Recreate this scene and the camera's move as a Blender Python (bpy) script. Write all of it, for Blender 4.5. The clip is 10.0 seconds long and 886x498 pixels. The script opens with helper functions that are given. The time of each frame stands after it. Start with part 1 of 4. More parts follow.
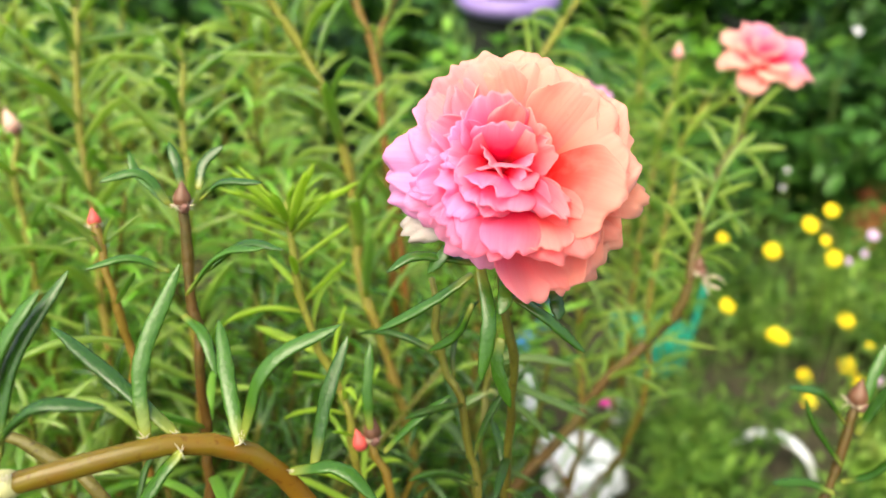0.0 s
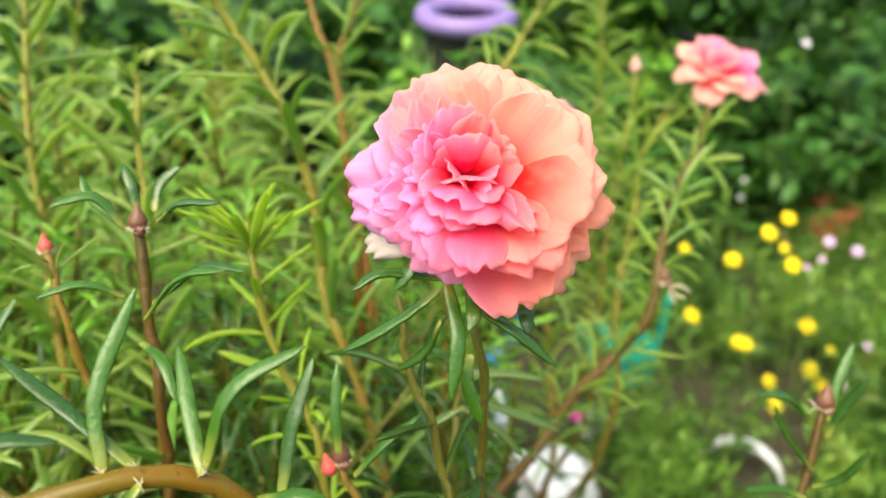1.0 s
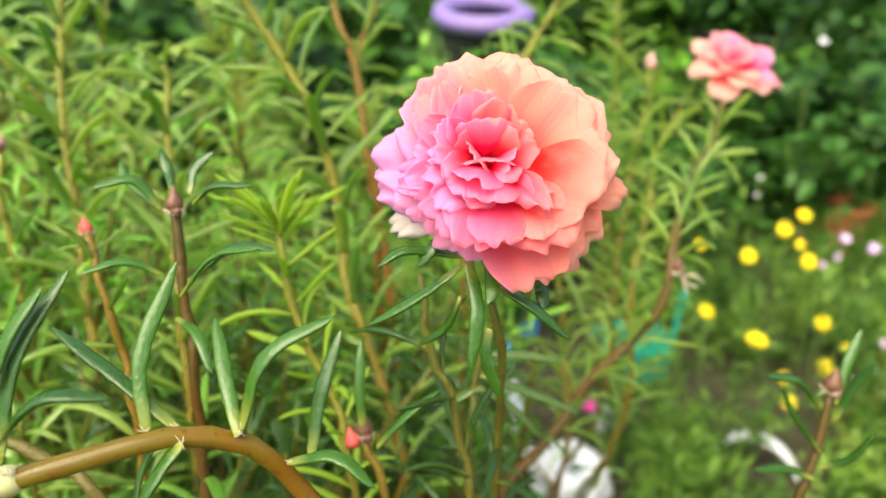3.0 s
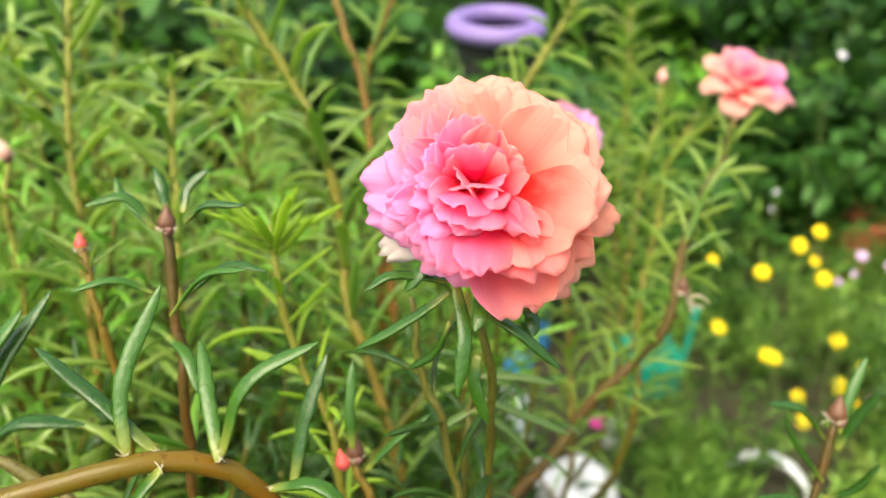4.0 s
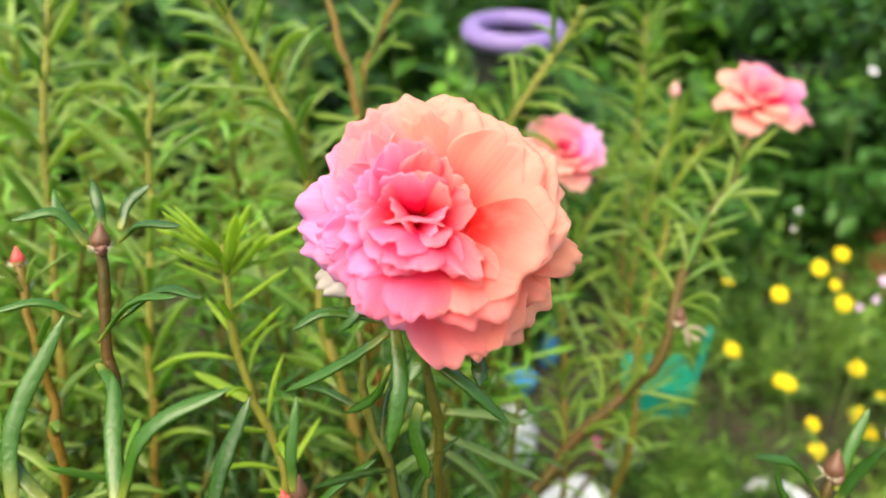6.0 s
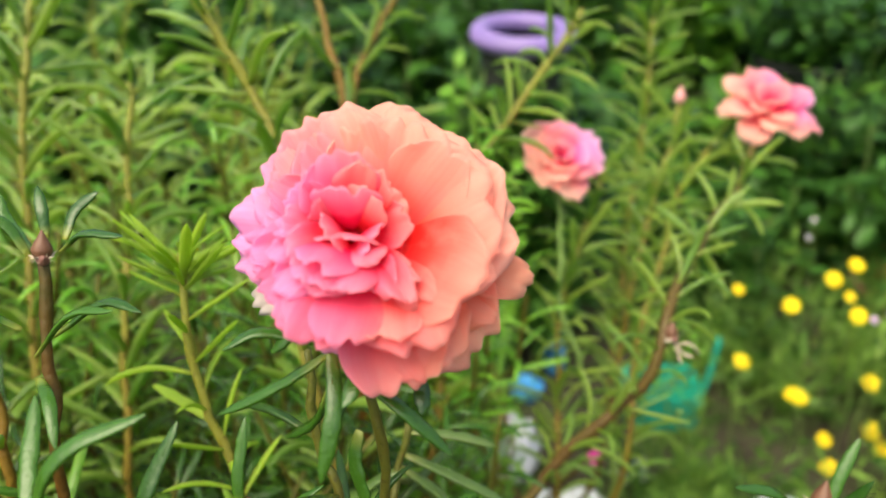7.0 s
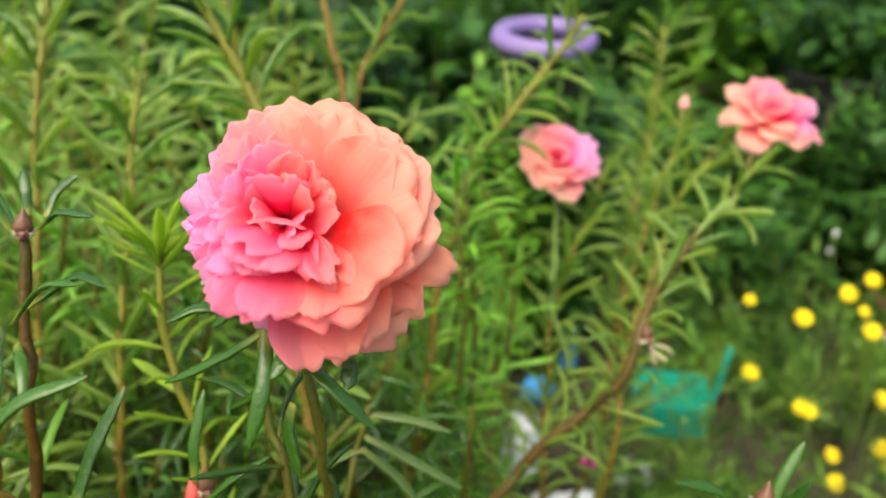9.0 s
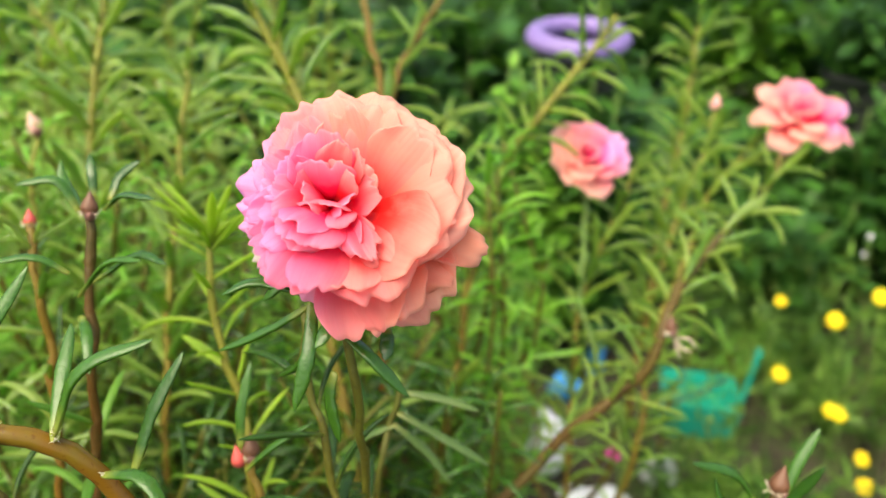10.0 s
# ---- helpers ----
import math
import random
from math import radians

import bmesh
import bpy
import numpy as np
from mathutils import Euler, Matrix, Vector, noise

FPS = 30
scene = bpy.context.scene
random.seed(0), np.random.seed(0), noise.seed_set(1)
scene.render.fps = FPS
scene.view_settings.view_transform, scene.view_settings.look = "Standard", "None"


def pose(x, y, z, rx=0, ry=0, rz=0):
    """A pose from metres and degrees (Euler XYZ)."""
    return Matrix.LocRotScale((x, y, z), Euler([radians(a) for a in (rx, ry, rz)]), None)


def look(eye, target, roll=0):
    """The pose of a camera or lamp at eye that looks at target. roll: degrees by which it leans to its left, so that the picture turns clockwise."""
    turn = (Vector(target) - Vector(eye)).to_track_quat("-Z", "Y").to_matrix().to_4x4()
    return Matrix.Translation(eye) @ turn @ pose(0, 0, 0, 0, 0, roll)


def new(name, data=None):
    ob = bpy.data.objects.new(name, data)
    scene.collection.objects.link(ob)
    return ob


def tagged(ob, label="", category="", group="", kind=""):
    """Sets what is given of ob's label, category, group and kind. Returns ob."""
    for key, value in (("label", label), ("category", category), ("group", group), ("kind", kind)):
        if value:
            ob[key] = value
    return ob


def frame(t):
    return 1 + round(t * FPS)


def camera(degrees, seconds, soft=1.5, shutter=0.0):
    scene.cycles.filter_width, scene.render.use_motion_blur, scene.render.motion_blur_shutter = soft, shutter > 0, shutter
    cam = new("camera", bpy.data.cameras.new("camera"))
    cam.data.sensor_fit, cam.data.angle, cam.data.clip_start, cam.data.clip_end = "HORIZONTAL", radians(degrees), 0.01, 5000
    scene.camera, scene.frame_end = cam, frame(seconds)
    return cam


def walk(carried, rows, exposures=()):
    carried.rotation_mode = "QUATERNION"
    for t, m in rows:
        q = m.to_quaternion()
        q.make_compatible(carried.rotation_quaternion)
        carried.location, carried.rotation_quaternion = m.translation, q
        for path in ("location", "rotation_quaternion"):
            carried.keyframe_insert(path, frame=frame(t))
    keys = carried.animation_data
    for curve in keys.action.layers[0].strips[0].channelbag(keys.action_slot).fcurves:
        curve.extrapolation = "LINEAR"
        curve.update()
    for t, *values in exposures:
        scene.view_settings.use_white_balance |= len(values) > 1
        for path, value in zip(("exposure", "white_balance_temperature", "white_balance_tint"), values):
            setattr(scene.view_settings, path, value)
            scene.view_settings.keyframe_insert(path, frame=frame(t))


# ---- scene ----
PATH = [
    (0, (0.00000, -0.00001, 0.52000), (0.00001, 0.43301, 0.27001), -0.00),
    (0.5, (0.00098, 0.00190, 0.52050), (0.01235, 0.43777, 0.27578), 0.02),
    (1, (-0.00005, 0.00224, 0.51814), (0.02352, 0.44062, 0.27884), -0.13),
    (1.5, (-0.00307, -0.00174, 0.51849), (0.02007, 0.43595, 0.27788), -0.36),
    (2, (-0.00529, -0.00659, 0.51660), (0.01466, 0.43085, 0.27527), -0.68),
    (3.5, (0.00126, -0.00721, 0.51982), (0.00974, 0.43256, 0.28207), -0.33),
    (4, (0.00416, -0.00382, 0.52066), (0.00664, 0.43749, 0.28564), -0.33),
    (4.5, (0.00742, 0.00137, 0.52128), (0.00601, 0.44408, 0.28887), -0.09),
    (5, (0.01004, 0.00445, 0.52267), (0.00308, 0.44716, 0.29038), 0.13),
    (5.5, (0.01393, 0.00724, 0.52224), (0.00251, 0.45041, 0.29100), 0.30),
    (6, (0.01991, 0.01288, 0.51931), (0.00653, 0.45488, 0.28594), 0.67),
    (7.5, (0.03823, 0.02451, 0.51782), (0.00542, 0.46612, 0.28565), 0.89),
    (8, (0.04246, 0.02366, 0.51901), (0.00570, 0.46419, 0.28538), 1.33),
    (8.5, (0.04986, 0.02113, 0.51995), (0.00895, 0.46263, 0.28886), 1.62),
    (9, (0.05321, 0.01575, 0.52047), (0.00460, 0.45580, 0.28811), 1.57),
    (9.5, (0.05395, 0.00857, 0.52165), (-0.00544, 0.44770, 0.29004), 1.23),
    (10, (0.05439, 0.00396, 0.52298), (-0.01481, 0.44070, 0.28959), 1.40),
]
cam = camera(62.0, 10.0)
walk(cam, [(t, look(eye, target, roll)) for t, eye, target, roll in PATH], exposures=[(t, e + 0.57, 7350, 1) for t, e in ((0.0, 0.88), (2.0, 0.78), (3.5, 0.85), (4.5, 0.72), (6.0, 0.70), (7.5, 0.46), (8.5, 0.48), (9.0, 0.46), (9.5, 0.38), (10.0, 0.70))])
cam.data.dof.use_dof = True
cam.data.dof.focus_distance = 0.15
cam.data.dof.aperture_fstop = 11.6

# world and sun: bright hazy daylight from high up
world = bpy.data.worlds.new("sky")
scene.world = world
world.use_nodes = True
wn = world.node_tree.nodes
sky = wn.new("ShaderNodeTexSky")
sky.sky_type, sky.sun_disc = "NISHITA", False
sky.sun_elevation, sky.sun_rotation = radians(64), radians(212)
sky.air_density, sky.dust_density = 1.0, 5.0
world.node_tree.links.new(sky.outputs[0], wn["Background"].inputs[0])
wn["Background"].inputs[1].default_value = 0.15
sun_data = bpy.data.lights.new("sun", "SUN")
sun_data.energy, sun_data.angle, sun_data.color = 1.3, radians(50), (1.0, 0.95, 0.86)
sun = new("sun", sun_data)
sun.matrix_world = look((-1.0, -1.3, 3.9), (0, 0.3, 0))

# ---- materials ----


def material(name, rough=0.5, spec=0.5):
    m = bpy.data.materials.new(name)
    m.use_nodes = True
    b = m.node_tree.nodes["Principled BSDF"]
    b.inputs["Roughness"].default_value = rough
    b.inputs["Specular IOR Level"].default_value = spec
    return m, m.node_tree, b


def node(nt, kind, **inputs):
    n = nt.nodes.new(kind)
    for k, v in inputs.items():
        n.inputs[k].default_value = v
    return n


def ramp(nt, source, *stops):
    r = nt.nodes.new("ShaderNodeValToRGB")
    els = r.color_ramp.elements
    while len(els) < len(stops):
        els.new(0.5)
    for e, (p, c) in zip(els, stops):
        e.position, e.color = p, (*c, 1)
    nt.links.new(source, r.inputs[0])
    return r.outputs[0]


def blend(nt, fac, a, b, kind="MIX"):
    m = nt.nodes.new("ShaderNodeMix")
    m.data_type, m.blend_type = "RGBA", kind
    for v, s in ((fac, m.inputs[0]), (a, m.inputs[6]), (b, m.inputs[7])):
        if isinstance(v, (int, float)):
            s.default_value = v
        elif isinstance(v, tuple):
            s.default_value = (*v, 1)
        else:
            nt.links.new(v, s)
    return m.outputs[2]


def maths(nt, op, a, b=0.0):
    m = nt.nodes.new("ShaderNodeMath")
    m.operation = op
    for v, s in ((a, m.inputs[0]), (b, m.inputs[1])):
        if isinstance(v, (int, float)):
            s.default_value = v
        else:
            nt.links.new(v, s)
    return m.outputs[0]


def noise_out(nt, scale, detail=3.0, coords="Object"):
    tc = nt.nodes.new("ShaderNodeTexCoord")
    n = node(nt, "ShaderNodeTexNoise", Scale=scale, Detail=detail)
    nt.links.new(tc.outputs[coords], n.inputs["Vector"])
    return n.outputs[0]


def relief(nt, b, height, strength, distance):
    bump = node(nt, "ShaderNodeBump", Strength=strength, Distance=distance)
    nt.links.new(height, bump.inputs["Height"])
    nt.links.new(bump.outputs[0], b.inputs["Normal"])


def variety(nt):
    """A number from 0 to 1 of its own for each loose piece."""
    geo, info = nt.nodes.new("ShaderNodeNewGeometry"), nt.nodes.new("ShaderNodeObjectInfo")
    return maths(nt, "FRACT", maths(nt, "ADD", geo.outputs["Random Per Island"], info.outputs["Random"]))


def along(nt):
    a = nt.nodes.new("ShaderNodeAttribute")
    a.attribute_name = "along"
    return a.outputs["Fac"]


def let_through(m, nt, b, color, share):
    """Thin living tissue: part of the light goes through it."""
    tr = nt.nodes.new("ShaderNodeBsdfTranslucent")
    mix = nt.nodes.new("ShaderNodeMixShader")
    mix.inputs[0].default_value = share
    nt.links.new(color, tr.inputs[0])
    nt.links.new(b.outputs[0], mix.inputs[1])
    nt.links.new(tr.outputs[0], mix.inputs[2])
    nt.links.new(mix.outputs[0], nt.nodes["Material Output"].inputs[0])


def leaf_material(name, dark, light, base, rough=0.32, through_share=0.25, spec=0.5, patch=0.0, wax=0.0):
    m, nt, b = material(name, rough, spec)
    c = blend(nt, variety(nt), dark, light)
    c = blend(nt, maths(nt, "MULTIPLY", noise_out(nt, 400.0), 0.45), c, light)
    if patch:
        # Random dark blotches put the dark gaps between clumps into the colour.
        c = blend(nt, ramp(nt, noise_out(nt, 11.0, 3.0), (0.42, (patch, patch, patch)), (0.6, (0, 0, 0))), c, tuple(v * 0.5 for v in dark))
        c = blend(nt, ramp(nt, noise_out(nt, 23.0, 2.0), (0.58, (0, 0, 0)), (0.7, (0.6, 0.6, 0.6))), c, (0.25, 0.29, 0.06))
    c = blend(nt, ramp(nt, along(nt), (0.0, (1, 1, 1)), (0.07, (0.55, 0.55, 0.55)), (0.24, (0, 0, 0))), c, base)
    nt.links.new(c, b.inputs["Base Color"])
    relief(nt, b, blend(nt, 0.55, noise_out(nt, 1100.0), noise_out(nt, 420.0, 4.0)), 0.8, 0.0008)
    b.inputs["Coat Weight"].default_value = wax
    b.inputs["Coat IOR"].default_value = 1.8
    b.inputs["Coat Roughness"].default_value = 0.27
    let_through(m, nt, b, c, through_share)
    return m


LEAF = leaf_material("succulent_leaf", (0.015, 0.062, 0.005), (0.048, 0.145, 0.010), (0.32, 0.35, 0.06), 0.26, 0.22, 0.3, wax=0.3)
# Next three copy the leaf with half shade, backlight and sun in the colour.
LEAF_MID = leaf_material("half_shade_leaf", (0.12, 0.39, 0.022), (0.34, 0.66, 0.07), (0.36, 0.50, 0.06), 0.3, 0.5, 0.6, wax=0.4)
LEAF_PALE = leaf_material("backlit_leaf", (0.125, 0.36, 0.022), (0.46, 0.63, 0.10), (0.40, 0.50, 0.06), 0.28, 0.5, 0.6, wax=0.8)
LEAF_SUN = leaf_material("sunlit_leaf", (0.15, 0.36, 0.024), (0.50, 0.66, 0.11), (0.45, 0.54, 0.07), 0.28, 0.55, 0.6, wax=0.8)
LEAF_FRESH = leaf_material("fresh_leaf", (0.36, 0.60, 0.04), (0.60, 0.82, 0.09), (0.56, 0.66, 0.10), 0.36, 0.5, wax=0.3)
LEAF_AGED = leaf_material("ageing_leaf", (0.06, 0.15, 0.02), (0.15, 0.24, 0.04), (0.26, 0.28, 0.06), 0.34, 0.35, 0.5, wax=0.4)
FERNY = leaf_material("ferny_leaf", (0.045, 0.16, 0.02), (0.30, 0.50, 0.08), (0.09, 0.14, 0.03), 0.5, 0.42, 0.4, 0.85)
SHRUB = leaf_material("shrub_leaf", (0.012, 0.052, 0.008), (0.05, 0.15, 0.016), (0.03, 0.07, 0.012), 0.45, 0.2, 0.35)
# Lit copy of the shrub leaf, its brightness put into the colour.
SHRUB_LIT = leaf_material("lit_shrub_leaf", (0.07, 0.24, 0.02), (0.19, 0.40, 0.04), (0.08, 0.16, 0.03), 0.45, 0.28, 0.35)


def stem_material(name, low, mid, top, rough=0.45, bumps=0.7):
    m, nt, b = material(name, rough, 0.3)
    c = ramp(nt, along(nt), (0.0, low), (0.65, mid), (1.0, top))
    c = blend(nt, maths(nt, "MULTIPLY", noise_out(nt, 260.0, 4.0), 0.6), c, low, "MIX")
    c = blend(nt, ramp(nt, noise_out(nt, 95.0, 3.0), (0.48, (0, 0, 0)), (0.68, (0.3, 0.3, 0.3))), c, top)
    c = blend(nt, ramp(nt, noise_out(nt, 700.0, 2.0), (0.6, (0, 0, 0)), (0.72, (0.5, 0.5, 0.5))), c, tuple(v * 0.45 for v in low))
    nt.links.new(c, b.inputs["Base Color"])
    relief(nt, b, noise_out(nt, 420.0, 5.0), bumps, 0.0009)
    return m


STEM = stem_material("brown_stem", (0.12, 0.040, 0.0045), (0.19, 0.078, 0.007), (0.16, 0.125, 0.014))
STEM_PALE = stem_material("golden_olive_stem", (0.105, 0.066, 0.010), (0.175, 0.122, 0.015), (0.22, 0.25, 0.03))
STEM_ARCH = stem_material("olive_brown_stem", (0.17, 0.040, 0.004), (0.155, 0.066, 0.005), (0.13, 0.122, 0.012), 0.22, 0.15)
STEM_RED = stem_material("reddish_stem", (0.14, 0.038, 0.005), (0.12, 0.040, 0.005), (0.04, 0.05, 0.008))
STEM_DARK = stem_material("dark_stem", (0.066, 0.031, 0.008), (0.095, 0.058, 0.012), (0.11, 0.11, 0.018))
# Darker copy of the brown stem, with shade put into its colour.
STEM_SHADE = stem_material("shade_toned_stem", (0.075, 0.042, 0.007), (0.10, 0.066, 0.009), (0.11, 0.13, 0.016))
STEM_GREEN = stem_material("green_stem", (0.10, 0.14, 0.04), (0.14, 0.22, 0.05), (0.16, 0.28, 0.06))


def plain(name, color, rough=0.5, spot=0.35, scale=60.0, metal=0.0):
    m, nt, b = material(name, rough)
    darker = tuple(v * 0.72 for v in color)
    nt.links.new(blend(nt, maths(nt, "MULTIPLY", noise_out(nt, scale, 5.0), spot * 2), color, darker), b.inputs["Base Color"])
    b.inputs["Metallic"].default_value = metal
    relief(nt, b, noise_out(nt, scale * 6), 0.2, 0.0008)
    return m


def petal_material(name, pink, peach, throat, reach, rim=0.85, lean=0.48):
    """Two-toned petals: pink on one flank of the flower, apricot on the other, deep at the throat."""
    m, nt, b = material(name, 0.55, 0.25)
    tc = nt.nodes.new("ShaderNodeTexCoord")
    sep = nt.nodes.new("ShaderNodeSeparateXYZ")
    nt.links.new(tc.outputs["Object"], sep.inputs[0])
    flank = maths(nt, "ADD", maths(nt, "MULTIPLY", sep.outputs[0], 27.0), maths(nt, "MAXIMUM", maths(nt, "MULTIPLY", sep.outputs[1], 19.0), maths(nt, "MULTIPLY", sep.outputs[1], 5.0)))
    wob = maths(nt, "MULTIPLY", maths(nt, "SUBTRACT", noise_out(nt, 90.0), 0.5), 0.5)
    flank = maths(nt, "ADD", maths(nt, "ADD", flank, wob), lean)
    info = nt.nodes.new("ShaderNodeObjectInfo")
    flank = maths(nt, "ADD", flank, maths(nt, "MULTIPLY", maths(nt, "SUBTRACT", info.outputs["Random"], 0.5), 0.3))
    mid = tuple((p + q) / 2 for p, q in zip(pink, peach))
    c = ramp(nt, flank, (0.0, (pink[0], pink[1] * 1.3, pink[2] * 1.18)), (0.24, pink), (0.5, (mid[0], mid[1] * 0.88, mid[2] * 0.88)), (0.85, peach))
    deep = ramp(nt, flank, (0.1, (throat[0], throat[1] * 0.55, throat[2] * 2.3)), (0.42, (throat[0], throat[1] * 0.8, throat[2] * 1.1)), (0.8, (throat[0], throat[1] * 1.2, throat[2] * 0.55)))
    c = blend(nt, ramp(nt, along(nt), (reach * 0.42, (1, 1, 1)), (reach, (0, 0, 0))), c, deep)
    # Paler tips are petal colour; lilac-white highlights on the left are painted in.
    pale = ramp(nt, flank, (0.0, (0.96, 0.56, 0.88)), (0.3, (0.99, 0.50, 0.55)), (0.75, (0.99, 0.61, 0.52)))
    c = blend(nt, ramp(nt, along(nt), (0.5, (0, 0, 0)), (1.0, (rim, rim, rim))), c, pale)
    veins = node(nt, "ShaderNodeTexNoise", Scale=1.0, Detail=4.0)
    a = nt.nodes.new("ShaderNodeAttribute")
    a.attribute_name = "across"
    comb = nt.nodes.new("ShaderNodeCombineXYZ")
    nt.links.new(maths(nt, "MULTIPLY", a.outputs["Fac"], 15.0), comb.inputs[0])
    nt.links.new(maths(nt, "MULTIPLY", along(nt), 1.4), comb.inputs[1])
    nt.links.new(maths(nt, "MULTIPLY", info.outputs["Random"], 40.0), comb.inputs[2])
    nt.links.new(comb.outputs[0], veins.inputs["Vector"])
    c = blend(nt, maths(nt, "MULTIPLY", ramp(nt, veins.outputs[0], (0.42, (0, 0, 0)), (0.66, (1, 1, 1))), 0.13), c, deep)
    c = blend(nt, ramp(nt, noise_out(nt, 210.0, 4.0), (0.5, (0, 0, 0)), (0.75, (0.3, 0.3, 0.3))), c, pale)
    nt.links.new(c, b.inputs["Base Color"])
    relief(nt, b, veins.outputs[0], 0.4, 0.0007)
    soft = node(nt, "ShaderNodeGamma", Gamma=0.6)
    nt.links.new(c, soft.inputs[0])
    let_through(m, nt, b, soft.outputs[0], 0.66)
    return m


PETAL = petal_material("two_toned_petal", (0.97, 0.24, 0.48), (0.99, 0.42, 0.34), (0.98, 0.08, 0.11), 0.75)
PETAL_FAN = petal_material("fan_petal", (0.97, 0.24, 0.48), (0.99, 0.42, 0.34), (0.98, 0.09, 0.13), 0.62, 0.7)
PETAL_UNDER = petal_material("outer_petal", (0.97, 0.24, 0.38), (0.99, 0.42, 0.26), (0.98, 0.11, 0.11), 1.0, 0.6, 0.5)
PETAL_ROW = petal_material("front_petal", (0.97, 0.12, 0.30), (0.99, 0.36, 0.28), (0.97, 0.035, 0.075), 1.0, 0.5, 0.42)
PETAL_CORE = petal_material("inner_petal", (0.97, 0.14, 0.38), (0.99, 0.42, 0.28), (0.97, 0.04, 0.08), 1.0, 0.7, 0.37)
PETAL_FAR = petal_material("light_petal", (0.98, 0.46, 0.70), (0.99, 0.76, 0.65), (0.98, 0.07, 0.24), 0.95, 0.75)
PETAL_WHITE = leaf_material("withered_petal", (0.64, 0.54, 0.50), (0.74, 0.65, 0.60), (0.80, 0.45, 0.42), 0.55, 0.45, 0.3)
YELLOW = plain("yellow_petal", (0.88, 0.65, 0.006), 0.6, 0.15, 300.0)
YELLOW_DEEP = plain("yellow_disc", (0.80, 0.47, 0.005), 0.7, 0.4, 900.0)
LILAC = plain("lilac_petal", (0.62, 0.42, 0.66), 0.6, 0.2, 300.0)
MAGENTA = plain("magenta_petal", (0.85, 0.05, 0.38), 0.6, 0.2, 300.0)
BUD_BROWN = plain("dry_bud", (0.15, 0.062, 0.03), 0.5, 0.5, 350.0)
BUD_SIDE = plain("withered_bud", (0.20, 0.085, 0.065), 0.55, 0.5, 400.0)
BUD_RED = plain("red_bud", (0.58, 0.075, 0.065), 0.5, 0.3, 400.0)
HAIR = plain("cream_hair", (0.62, 0.56, 0.38), 0.6, 0.1, 400.0)
HUSK = plain("papery_husk", (0.52, 0.42, 0.31), 0.7, 0.5, 600.0)
PURPLE = plain("purple_plastic", (0.225, 0.150, 0.40), 0.45, 0.3, 40.0)
TEAL = plain("teal_plastic", (0.01, 0.42, 0.30), 0.4, 0.25, 40.0)
BLUE = plain("blue_plastic", (0.06, 0.34, 0.72), 0.4, 0.25, 60.0)
WHITE = plain("white_plastic_film", (0.82, 0.84, 0.88), 0.35, 0.15, 80.0)
TERRACOTTA = plain("terracotta", (0.55, 0.15, 0.06), 0.8, 0.5, 30.0)
DARK_POT = plain("dark_plastic", (0.010, 0.013, 0.008), 0.95, 0.4, 30.0)


def soil_material():
    m, nt, b = material("soil", 0.95, 0.2)
    c = ramp(nt, noise_out(nt, 14.0, 8.0), (0.3, (0.035, 0.030, 0.018)), (0.5, (0.07, 0.062, 0.038)), (0.6, (0.05, 0.085, 0.02)), (0.78, (0.13, 0.13, 0.08)))
    c = blend(nt, maths(nt, "MULTIPLY", noise_out(nt, 120.0, 6.0), 0.7), c, (0.05, 0.046, 0.028))
    nt.links.new(c, b.inputs["Base Color"])
    relief(nt, b, noise_out(nt, 60.0, 8.0), 0.9, 0.02)
    return m


SOIL = soil_material()

# ---- mesh helpers ----


def unit(v):
    v = np.asarray(v, float)
    return v / (np.linalg.norm(v) + 1e-12)


def link_mesh(name, verts, faces, mat, parent=None, label="", attrs=None):
    me = bpy.data.meshes.new(name)
    me.from_pydata([tuple(v) for v in np.asarray(verts).tolist()], [], faces)
    for key, values in (attrs or {}).items():
        me.attributes.new(key, "FLOAT", "POINT").data.foreach_set("value", np.asarray(values, np.float32))
    me.polygons.foreach_set("use_smooth", [True] * len(me.polygons))
    me.materials.append(mat)
    me.update()
    ob = new(name, me)
    ob.parent = parent
    if label:
        tagged(ob, label)
    return ob


def thing(name, place, label, category, group="", kind=""):
    ob = new(name)
    ob.empty_display_size = 0.01
    ob.location = place
    return tagged(ob, label, category, group, kind)


def part(name, bm, mat, parent=None, label="", smooth=True):
    me = bpy.data.meshes.new(name)
    bm.to_mesh(me)
    bm.free()
    me.polygons.foreach_set("use_smooth", [smooth] * len(me.polygons))
    me.materials.append(mat)
    ob = new(name, me)
    ob.parent = parent
    if label:
        tagged(ob, label)
    return ob


def spline(points, n):
    """n points on a smooth curve through the given ones."""
    p = np.asarray(points, float)
    if len(p) == 2:
        return p[0] + (p[1] - p[0]) * np.linspace(0, 1, n)[:, None]
    q = np.vstack([2 * p[0] - p[1], p, 2 * p[-1] - p[-2]])
    seg = np.linalg.norm(np.diff(p, axis=0), axis=1)
    s = np.r_[0, np.cumsum(seg)]
    out = []
    for x in np.linspace(0, s[-1], n):
        i = min(np.searchsorted(s, x, "right") - 1, len(seg) - 1)
        t = (x - s[i]) / seg[i]
        a, b, c, d = q[i : i + 4]
        out.append(0.5 * (2 * b + (c - a) * t + (2 * a - 5 * b + 4 * c - d) * t**2 + (3 * b - a - 3 * c + d) * t**3))
    return np.array(out)


